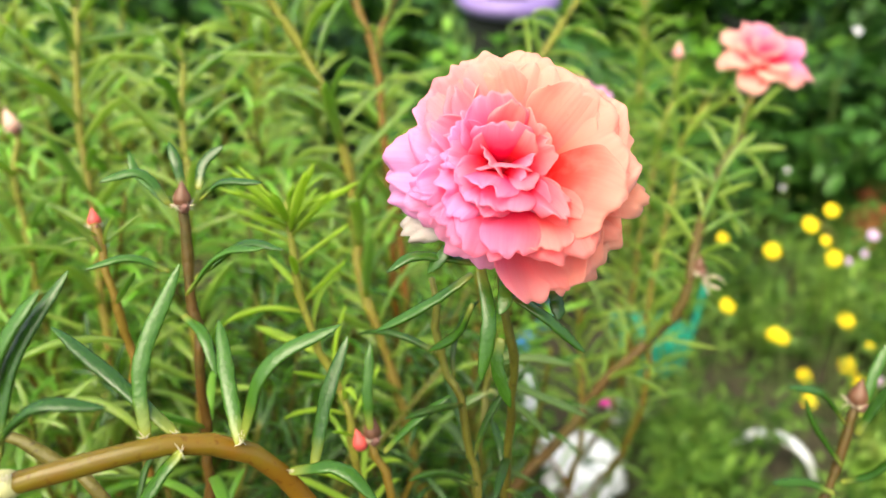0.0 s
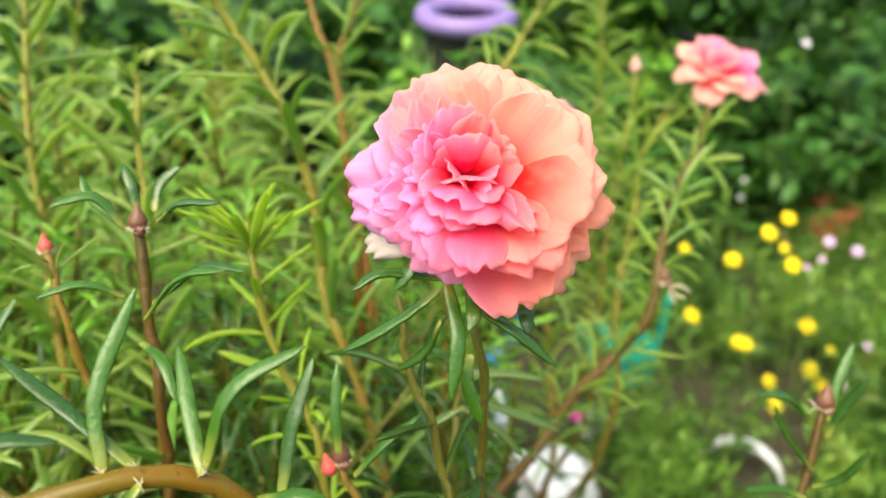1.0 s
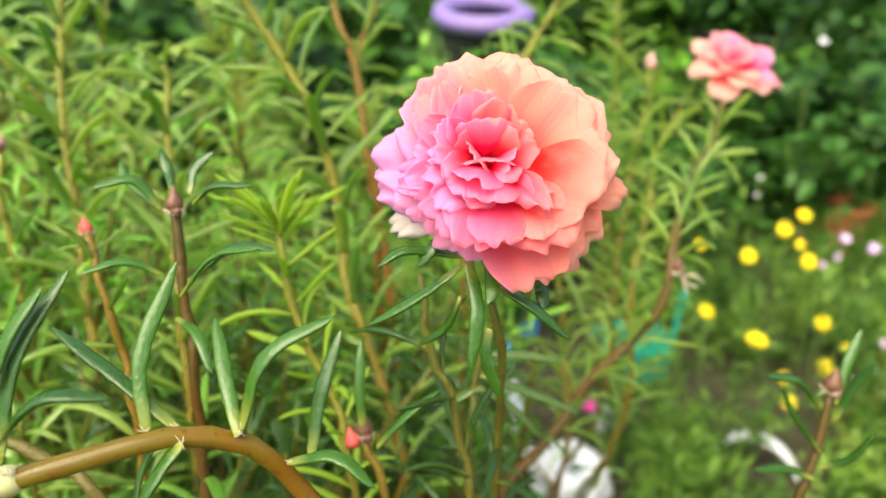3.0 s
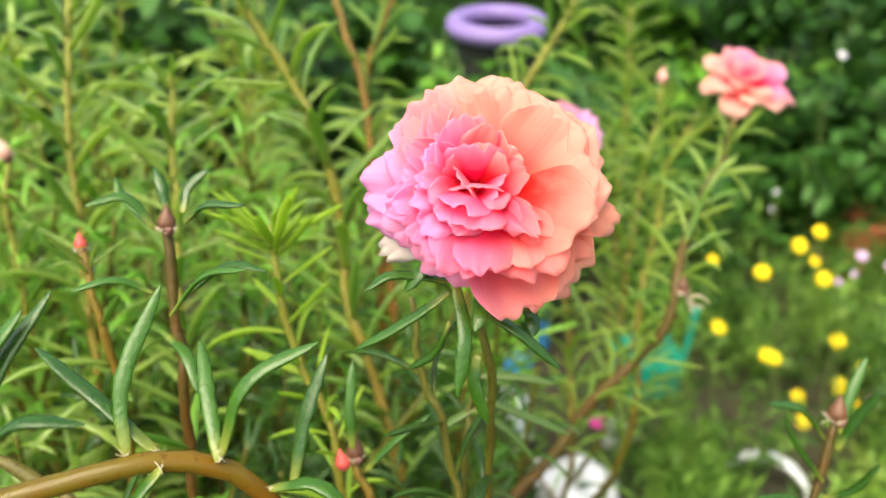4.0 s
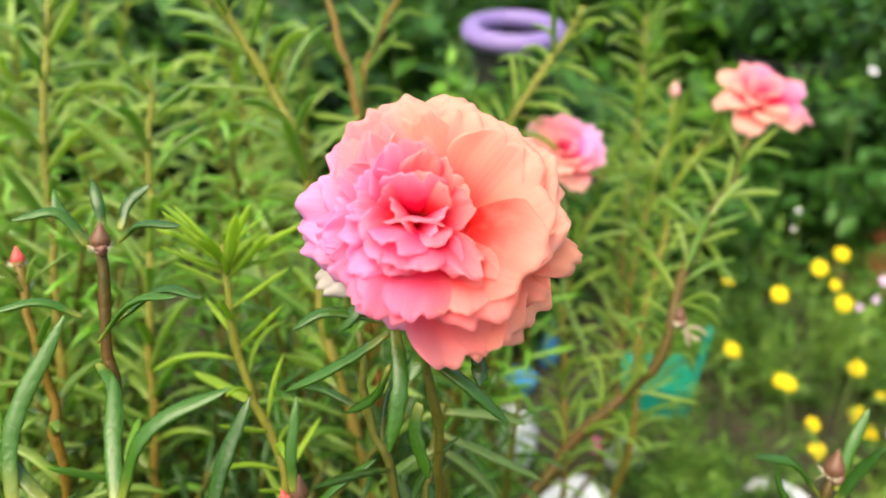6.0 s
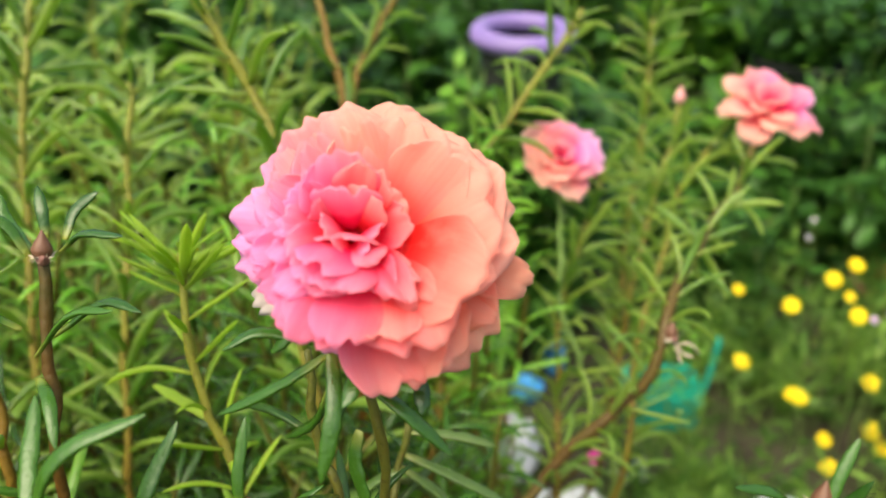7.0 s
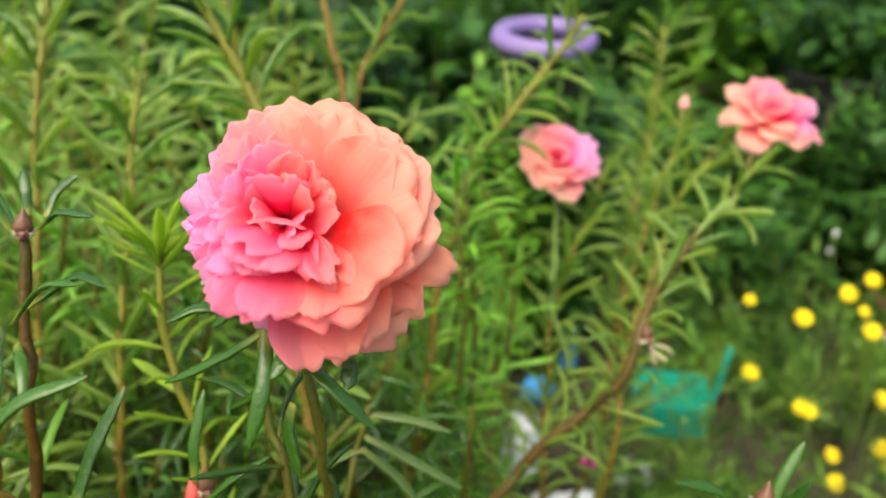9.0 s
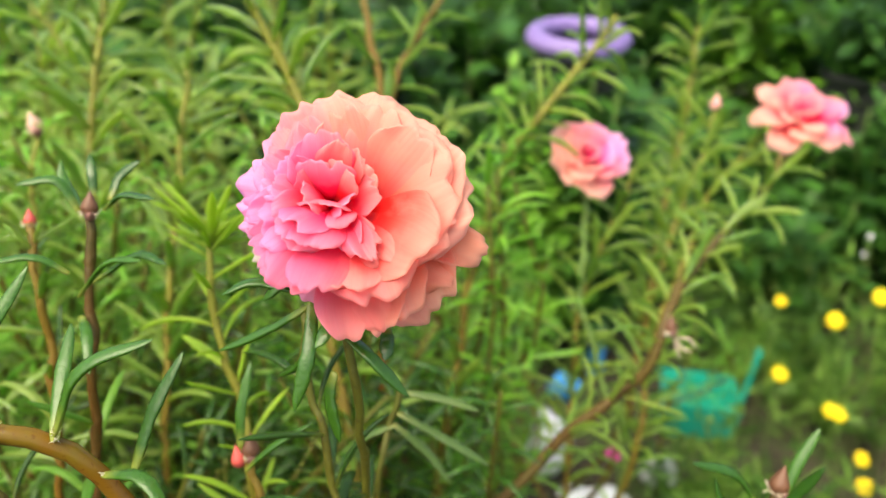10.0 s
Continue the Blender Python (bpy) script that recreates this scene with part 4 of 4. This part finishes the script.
# ---- the tangle of further shoots ----
def tangle():
    rng = np.random.default_rng(77)
    near, far, edge = [], [], []
    under = []
    for _ in range(132):
        y = rng.uniform(0.19, 0.36)
        x = rng.uniform(-0.28, 0.03)
        row = ((x, y, -0.004), (x + rng.normal(0, 0.03), y + rng.normal(0, 0.02), rng.uniform(0.30, 0.40) + 0.12 * (y - 0.19)), 46, 0.026)
        # Shoots under the flower take the dark leaf colour in place of shade.
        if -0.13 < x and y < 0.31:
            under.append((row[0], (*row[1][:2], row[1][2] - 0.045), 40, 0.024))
        else:
            near.append(row)
    for _ in range(86):
        y = rng.uniform(0.32, 0.66)
        x = rng.uniform(-0.66, -0.03 - (y - 0.3) * 0.06)
        if y > 0.4 and abs(x + 0.36 * y - 0.01) < 0.025:
            continue
        far.append(((x, y, -0.004), (x + rng.normal(0, 0.035), y + rng.normal(0, 0.03), rng.uniform(0.33, 0.46)), 38, 0.037))
    for k in range(62):
        y = rng.uniform(0.26, 0.60)
        x = rng.uniform(-0.06, 0.13 * y) if k < 40 else rng.uniform(0.07, 0.36 * y)
        if k < 40 and x > 0.1 * y - 0.005 and y < 0.5 or k >= 40 and (y < 0.36 or abs(x - 0.12) < 0.06):
            continue
        top = rng.uniform(0.16, 0.31) if k < 40 else rng.uniform(0.08, 0.17) + 0.16 * (y - 0.26)
        edge.append(((x, y, -0.004), (x + rng.normal(0, 0.02), y + rng.normal(0, 0.02), top), 36 if k < 40 else 24, 0.025))
    rest = []
    for rows, leaf, label in ((under, LEAF, "moss rose shoot below the large flower, leaves coloured darker for shade"), (near, LEAF_MID, "green moss rose shoot with slender fleshy leaves")):
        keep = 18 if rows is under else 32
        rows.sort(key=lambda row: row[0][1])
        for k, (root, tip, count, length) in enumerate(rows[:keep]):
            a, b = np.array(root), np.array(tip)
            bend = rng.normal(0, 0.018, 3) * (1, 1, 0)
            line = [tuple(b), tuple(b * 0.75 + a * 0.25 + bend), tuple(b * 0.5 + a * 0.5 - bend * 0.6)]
            # Lighter leaf copy on every other shoot brightens the tangle by colour.
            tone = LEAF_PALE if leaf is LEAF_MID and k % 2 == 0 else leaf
            grow("moss_rose_shoot", line, root, label, rng.uniform(0.0009, 0.0012), STEM if k % 5 == 0 else STEM_SHADE, 46, tone, length * 0.95, 500 + k + len(rows), (0.32, 0.98), 4)
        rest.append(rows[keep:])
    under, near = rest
    thicket("moss_rose_tangle", "dense moss rose shoots below the flower, leaf colour darkened for shade", under, 4, LEAF, STEM_SHADE)
    thicket("moss_rose_tangle", "dense tangle of fleshy green moss rose shoots", near, 1, LEAF_MID, STEM_SHADE)
    thicket("moss_rose_tangle", "tall moss rose shoots with tan stems, leaves coloured as if sunlit", far, 2, LEAF_SUN, STEM_PALE)
    thicket("moss_rose_tangle", "thin moss rose shoots at the edge of the bed", edge, 3, LEAF_MID, STEM)


tangle()


# ---- ferny ground cover, shrubs ----
def ferny():
    rng = np.random.default_rng(5)
    feet, heights = [], []
    for _ in range(5600):
        x, y = rng.uniform(0.0, 1.5), 0.44 + 1.2 * rng.uniform(0, 1) ** 1.5
        gap = noise.noise(Vector((x * 8, y * 8, 1.7)))
        if x < 0.10 + (y - 0.25) * 0.25 or math.hypot(x - 0.122, y - 0.47) < 0.075 or (abs(x - 0.245) < 0.065 and 0.55 < y < 0.71) or math.hypot(x - 0.315, y - 0.49) < 0.07 or math.hypot((x - 0.29) * 0.7, y - 0.66) < 0.035 or gap < (0.05 if y > 0.6 else -0.16):
            continue
        feet.append((x, y, -0.003)), heights.append(rng.uniform(0.03, 0.09) * (1.1 + 1.2 * gap))
    feet, heights = np.repeat(np.array(feet), 5, axis=0), np.repeat(np.array(heights), 5)
    n = len(feet)
    tips = feet + np.concatenate([rng.normal(0, 0.6, (n, 2)), rng.uniform(0.7, 1.15, (n, 1))], 1) * heights[:, None]
    lean = (tips - feet) * (1, 1, 0) + 1e-6
    side = np.stack([-lean[:, 1], lean[:, 0], 0 * heights], 1) / np.linalg.norm(lean, axis=1)[:, None] * 0.0005
    stalks = np.stack([feet - side, feet + side, tips], 1).reshape(-1, 3)
    m = n * 10
    p = np.repeat(feet, 10, axis=0) + np.repeat(tips - feet, 10, axis=0) * rng.uniform(0.25, 1.0, (m, 1))
    e = rng.normal(0, 1, (m, 3)) + (0, 0, 0.35)
    e /= np.linalg.norm(e, axis=1)[:, None]
    q = np.cross(e, rng.normal(0, 1, (m, 3)))
    q *= rng.uniform(0.0012, 0.0034, (m, 1)) / (np.linalg.norm(q, axis=1)[:, None] + 1e-9)
    e *= 0.009 + 0.028 * rng.uniform(0, 1, (m, 1)) ** 2.0
    leaflets = np.stack([p, p + e * 0.5 - q, p + e, p + e * 0.5 + q], 1).reshape(-1, 3)
    faces = np.arange(3 * n).reshape(-1, 3).tolist() + (np.arange(4 * m).reshape(-1, 4) + 3 * n).tolist()
    al = np.r_[np.tile((0.0, 0.0, 0.3), n), np.tile((0.2, 0.6, 1.0, 0.6), m)]
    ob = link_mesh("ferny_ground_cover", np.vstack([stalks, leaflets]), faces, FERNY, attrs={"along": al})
    tagged(ob, "low feathery green foliage covering the ground", "ground cover", kind="stuff")


ferny()


def shrub_mesh(rng, radius, height, leaves, leaf_len):
    """Stems and oval folded leaves of a small shrub about its foot."""
    sv, sf, sa, lv, lf, la = [], [], [], [], [], []
    so = lo = 0
    for _ in range(9):
        a = rng.uniform(0, 6.28)
        tip = np.array((math.cos(a) * radius * rng.uniform(0.3, 0.95), math.sin(a) * radius * rng.uniform(0.3, 0.95), height * rng.uniform(0.6, 1.0)))
        path = spline(((0, 0, -0.01), tip * (0.25, 0.25, 0.5), tip), 8)
        v, f, t = sweep(path, np.linspace(0.004, 0.0012, 8), 5)
        sv.append(v), sa.append(t)
        sf += [tuple(i + so for i in q) for q in f]
        so += len(v)
        for _ in range(leaves):
            k = rng.uniform(0.25, 1.0) * 7
            j = min(int(k), 6)
            p = path[j] + (path[j + 1] - path[j]) * (k - j) + rng.normal(0, radius * 0.12, 3)
            p[2] = max(p[2], 0.01)
            L = leaf_len * rng.uniform(0.6, 1.2)
            d = unit(rng.normal(0, 1, 3) * (1, 1, 0.45) + (0, 0, 0.25))
            s = unit(np.cross(d, (0, 0, 1)))
            n = np.cross(s, d)
            prof = ((0, 0), (0.25, 0.2), (0.55, 0.26), (0.82, 0.14))
            pts = []
            for u, w in prof:
                c = p + d * L * u - n * L * 0.18 * u * u
                pts += [c - s * L * w + n * L * w * 0.3, c, c + s * L * w + n * L * w * 0.3]
            pts.append(p + d * L - n * L * 0.18)
            lv += pts
            for r in range(3):
                q = lo + r * 3
                lf += [(q, q + 1, q + 4, q + 3), (q + 1, q + 2, q + 5, q + 4)]
            q = lo + 9
            lf += [(q, q + 1, lo + 12), (q + 1, q + 2, lo + 12)]
            la += [0.0, 0.0, 0.0, 0.3, 0.3, 0.3, 0.6, 0.6, 0.6, 0.8, 0.8, 0.8, 1.0]
            lo += 13
    return (np.vstack(sv), sf, np.concatenate(sa)), (np.array(lv), lf, la)


def shrubs():
    rng = np.random.default_rng(12)
    spots = [(0.445, 0.97, 0.085, 0.30), (0.34, 0.86, 0.13, 0.2), (0.52, 0.92, 0.15, 0.24), (0.68, 0.98, 0.16, 0.26), (0.24, 0.98, 0.14, 0.24), (0.42, 1.1, 0.16, 0.3), (0.13, 0.86, 0.10, 0.20), (0.02, 0.86, 0.11, 0.21), (0.06, 0.925, 0.07, 0.33), (0.09, 0.955, 0.06, 0.35), (0.045, 0.95, 0.06, 0.34), (0.115, 0.92, 0.07, 0.33), (-0.08, 1.05, 0.16, 0.3), (0.86, 1.1, 0.18, 0.32), (0.62, 1.25, 0.2, 0.36), (0.2, 1.25, 0.16, 0.2)]
    spots += [(0.012, 0.715, 0.05, 0.36), (0.055, 0.70, 0.045, 0.355), (0.10, 0.715, 0.05, 0.36), (0.13, 0.75, 0.06, 0.35), (0.035, 0.72, 0.04, 0.365), (0.075, 0.715, 0.04, 0.365)]
    for k in range(30):
        y = rng.uniform(1.0, 2.3)
        x = rng.uniform(-0.7, 0.7) * y
        if abs(x - 0.08) > 0.2 or y > 1.25:
            spots.append((x, y, rng.uniform(0.14, 0.22), rng.uniform(0.14, 0.26)))
    for k in range(34):
        y = rng.uniform(1.35, 3.6)
        spots.append((rng.uniform(-0.75, 0.75) * y + 0.1, y, rng.uniform(0.18, 0.34), rng.uniform(0.2, 0.5) + 0.12 * (y - 1.3)))
    for k in range(16):
        y = rng.uniform(0.8, 1.25)
        spots.append((-0.1 - rng.uniform(0, 0.75) * y, y, rng.uniform(0.12, 0.18), rng.uniform(0.26, 0.38)))
    for k in range(20):
        y = rng.uniform(1.3, 2.6)
        spots.append((rng.uniform(-0.15, 0.65) * y, y, rng.uniform(0.18, 0.28), rng.uniform(0.36, 0.5)))
    for k, (x, y, r, h) in enumerate(spots):
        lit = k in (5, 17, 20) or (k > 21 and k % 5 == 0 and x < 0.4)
        ob = thing("shrub", (x, y, 0), "leafy garden shrub in the lit leaf colour" if lit else "dark green leafy garden shrub", "shrub", "garden shrubs")
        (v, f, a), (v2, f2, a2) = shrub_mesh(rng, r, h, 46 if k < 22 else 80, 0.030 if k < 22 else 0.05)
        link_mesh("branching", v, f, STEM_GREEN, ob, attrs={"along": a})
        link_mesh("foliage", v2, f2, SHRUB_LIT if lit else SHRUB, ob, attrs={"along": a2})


shrubs()


# ---- yellow and lilac flowers ----
def daisy(name, label, place, mat, disc, radius, seed, group):
    radius *= 0.8
    rng = np.random.default_rng(seed)
    x, y, z = place
    root = (x + rng.normal(0, 0.012), y + rng.normal(0, 0.012), -0.003)
    ob = thing(name, root, label, "flower", group)
    o = np.array(root)
    path = spline(((0, 0, 0), (np.array(place) - o) * (0.3, 0.3, 0.55) + rng.normal(0, 0.004, 3), np.array(place) - o), 10)
    v, f, a = sweep(path, np.full(10, 0.0008), 5)
    link_mesh("stem", v, f, STEM_GREEN, ob, attrs={"along": a})
    rot = facing((rng.uniform(-0.3, 0.3), -0.8 + rng.uniform(-0.3, 0.3), 0.9))
    c = path[-1]
    for ring, count in ((1.0, 9), (0.75, 8)):
        for k in range(count):
            an = k * 2 * np.pi / count + ring
            d, s = rot @ (math.cos(an), math.sin(an), 0.15), rot @ (-math.sin(an), math.cos(an), 0)
            n = rot[:, 2]
            L = radius * ring
            pts = [c + n * 0.001, c + d * L * 0.5 - s * L * 0.24 + n * 0.001, c + d * L * 0.95 - s * L * 0.2, c + d * L * 1.02, c + d * L * 0.95 + s * L * 0.2, c + d * L * 0.5 + s * L * 0.24 + n * 0.001]
            pts += [p - n * 0.0006 for p in pts]
            fs = [(0, 1, 2, 3, 4, 5), (11, 10, 9, 8, 7, 6)] + [(i, i + 6, (i + 1) % 6 + 6, (i + 1) % 6) for i in range(6)]
            link_mesh("petal", np.array(pts), fs, mat, ob)
    z9 = np.linspace(-1, 1, 7)
    v, f, a = sweep(c + rot[:, 2] * (0.0012 + z9[:, None] * radius * 0.14), radius * 0.36 * np.sqrt(np.maximum(1 - z9**2, 0.02)), 9)
    link_mesh("disc", v, f, disc, ob)


YELLOWS = ((0.2698, 0.6214, 0.1731), (0.3554, 0.6291, 0.1835), (0.3756, 0.6358, 0.1955), (0.3707, 0.6223, 0.1698), (0.3790, 0.6146, 0.1546), (0.3183, 0.6166, 0.1615), (0.3224, 0.5790, 0.0892), (0.3290, 0.5780, 0.0870), (0.3930, 0.5864, 0.1000), (0.3526, 0.5610, 0.0532), (0.3942, 0.5664, 0.0614), (0.4063, 0.5585, 0.0458), (0.3568, 0.5479, 0.0330), (0.2752, 0.5911, 0.1146), (0.4165, 0.5752, 0.0772))
SIZES = (0.007, 0.010, 0.009, 0.007, 0.010, 0.010, 0.0095, 0.0095, 0.011, 0.009, 0.011, 0.011, 0.010, 0.010, 0.006)
for k, (p, r) in enumerate(zip(YELLOWS, SIZES)):
    daisy("yellow_flower", "small bright yellow flower on a thin green stalk", p, YELLOW, YELLOW_DEEP, r, 200 + k, "yellow flowers")
for k, p in enumerate(((0.3936, 0.6135, 0.1518), (0.4090, 0.6172, 0.1581), (0.4173, 0.6256, 0.1738), (0.445, 0.62, 0.165), (0.42, 0.55, 0.055), (0.45, 0.57, 0.085))):
    daisy("lilac_flower", "tiny pale lilac flower on a thin stalk", p, LILAC, HUSK, (0.0045, 0.0045, 0.007, 0.007, 0.006, 0.006)[k], 300 + k, "lilac flowers")
daisy("magenta_flower", "tiny magenta flower low among the shoots", (0.1120, 0.3900, 0.1750), MAGENTA, MAGENTA, 0.007, 320, "")


for k, (p, r) in enumerate((((0.510, 0.919, 0.299), 0.007), ((0.401, 0.790, 0.170), 0.0035), ((0.398, 0.785, 0.150), 0.003))):
    daisy("white_flower", "small white flower above the dark foliage", p, WHITE, HUSK, r, 340 + k, "white flowers")


# ---- pots and litter ----
def pot(name, label, place, r, h, mat, rim, wall=0.003, low=None):
    ob = thing(name, place, label, "pot")
    part("body", lathe(((0.001, 0.0), (r * 0.72, 0.0), (r * 0.76, h * 0.04), (r * 0.97, h), (r * 0.97 - wall, h), (r * 0.74 - wall, h * 0.06), (0.001, h * 0.05))), low or mat, ob)
    ring = [(r + rim * math.cos(a), h + rim * math.sin(a)) for a in np.linspace(0, 2 * math.pi, 13)]
    part("rim", lathe(ring, 40), mat, ob)
    part("soil", lathe(((0.001, h * 0.8), (r * 0.5, h * 0.82), (r * 0.9, h * 0.8), (r * 0.9, h * 0.76))), SOIL, ob)
    return ob


# Body is added under the known rim, dark to blend in; height fits view.
purple = pot("plant_pot", "flower pot with a thick purple rolled rim on an added dark body", (0.0650, 0.80, -0.006), 0.043, 0.376, PURPLE, 0.0098, low=DARK_POT)
purple.rotation_euler = (radians(5), 0, 0)
pot("plant_pot", "black plastic flower pot among the shrubs", (0.462, 1.06, -0.004), 0.062, 0.285, DARK_POT, 0.006)
pot("plant_pot", "terracotta flower pot half hidden by foliage", (0.585, 0.90, -0.004), 0.036, 0.085, TERRACOTTA, 0.005)


def potted_shrub():
    ob = thing("shrub", (0.462, 1.06, 0.225), "green bush growing in the black pot", "shrub")
    (v, f, a), (v2, f2, a2) = shrub_mesh(np.random.default_rng(44), 0.11, 0.15, 90, 0.032)
    link_mesh("branching", v, f, STEM_GREEN, ob, attrs={"along": a})
    link_mesh("foliage", v2, f2, SHRUB, ob, attrs={"along": a2})


potted_shrub()


def basket():
    ob = thing("plastic_planter", (0.225, 0.648, 0.0), "teal plastic planter box with a tall corner", "planter")
    bm = bmesh.new()
    w, d, h, t = 0.038, 0.030, 0.046, 0.003
    outer = [(-w, -d), (w, -d), (w, d), (-w, d)]
    lo = [bm.verts.new((x * 0.85, y * 0.85, 0)) for x, y in outer]
    hi = [bm.verts.new((x, y, h)) for x, y in outer]
    hin = [bm.verts.new((x - math.copysign(t, x), y - math.copysign(t, y), h)) for x, y in outer]
    lin = [bm.verts.new(((x - math.copysign(t, x)) * 0.85, (y - math.copysign(t, y)) * 0.85, t)) for x, y in outer]
    for a, b in ((lo, hi), (hi, hin), (hin, lin)):
        for k in range(4):
            bm.faces.new((a[k], a[(k + 1) % 4], b[(k + 1) % 4], b[k]))
    bm.faces.new(lo[::-1]), bm.faces.new(lin)
    bmesh.ops.bevel(bm, geom=bm.edges[:], offset=0.002, segments=2, affect="EDGES")
    part("box", bm, TEAL, ob, smooth=False)
    v, f, a = sweep(spline(((w - 0.004, -0.02, h - 0.005), (w, -0.02, h + 0.03), (w + 0.003, -0.018, h + 0.065)), 12), np.full(12, 0.006), 8, 0.35)
    link_mesh("handle", v, f, TEAL, ob)


basket()


def crumple(name, label, category, place, size, mat, seed, flat=0.6):
    bm = bmesh.new()
    bmesh.ops.create_icosphere(bm, subdivisions=4, radius=1.0)
    for v in bm.verts:
        p = v.co * 1.6 + Vector((seed * 3.1, 0, 0))
        k = 1 + 0.35 * noise.noise(p) + 0.22 * abs(noise.noise(p * 2.7)) + 0.1 * noise.noise(p * 6.0)
        v.co = Vector((v.co.x * size[0], v.co.y * size[1], v.co.z * size[2])) * k
    low = min(v.co.z for v in bm.verts)
    for v in bm.verts:
        v.co.z -= low
    ob = part(name, bm, mat)
    ob.location = place
    return tagged(ob, label, category)


crumple("plastic_bag", "crumpled white plastic bag lying on the ground", "bag", (0.124, 0.474, -0.004), (0.038, 0.032, 0.020), WHITE, 1)
crumple("plastic_scrap", "small crumpled white plastic scrap", "litter", (0.180, 0.555, -0.004), (0.016, 0.013, 0.014), WHITE, 2)
crumple("plastic_scrap", "small crumpled white plastic scrap", "litter", (0.074, 0.55, -0.004), (0.019, 0.02, 0.036), WHITE, 3)
strip = thing("plastic_strip", (0.315, 0.50, -0.002), "bent strip of white plastic arching off the ground", "litter")
v, f, a = sweep(spline(((-0.03, 0.02, 0.004), (-0.016, 0.012, 0.02), (0.004, 0.0, 0.022), (0.018, -0.008, 0.012), (0.024, -0.014, 0.0)), 14) * (1.15, 1.15, 1.3), np.full(14, 0.0075), 8, 0.25)
link_mesh("strip", v, f, WHITE, strip)
crumple("plastic_scrap", "crumpled bright blue plastic scrap", "litter", (0.122, 0.716, -0.004), (0.010, 0.009, 0.024), BLUE, 5)
crumple("plastic_scrap", "crumpled bright blue plastic scrap", "litter", (0.088, 0.665, -0.004), (0.016, 0.010, 0.014), BLUE, 6)
dead = thing("dead_leaf", (0.505, 0.83, 0.0), "curled reddish brown dead leaf standing on edge", "leaf litter")
v, f, a = sweep(spline(((-0.03, 0.0, 0.085), (-0.012, -0.004, 0.066), (0.008, 0.0, 0.045), (0.016, 0.006, 0.02), (0.01, 0.01, -0.003)), 14), 0.016 * np.array((0.1, 0.4, 0.65, 0.85, 0.95, 1.0, 1.0, 0.95, 0.85, 0.75, 0.6, 0.45, 0.3, 0.15)), 10, 0.2)
link_mesh("blade", v, f, BUD_BROWN, dead)
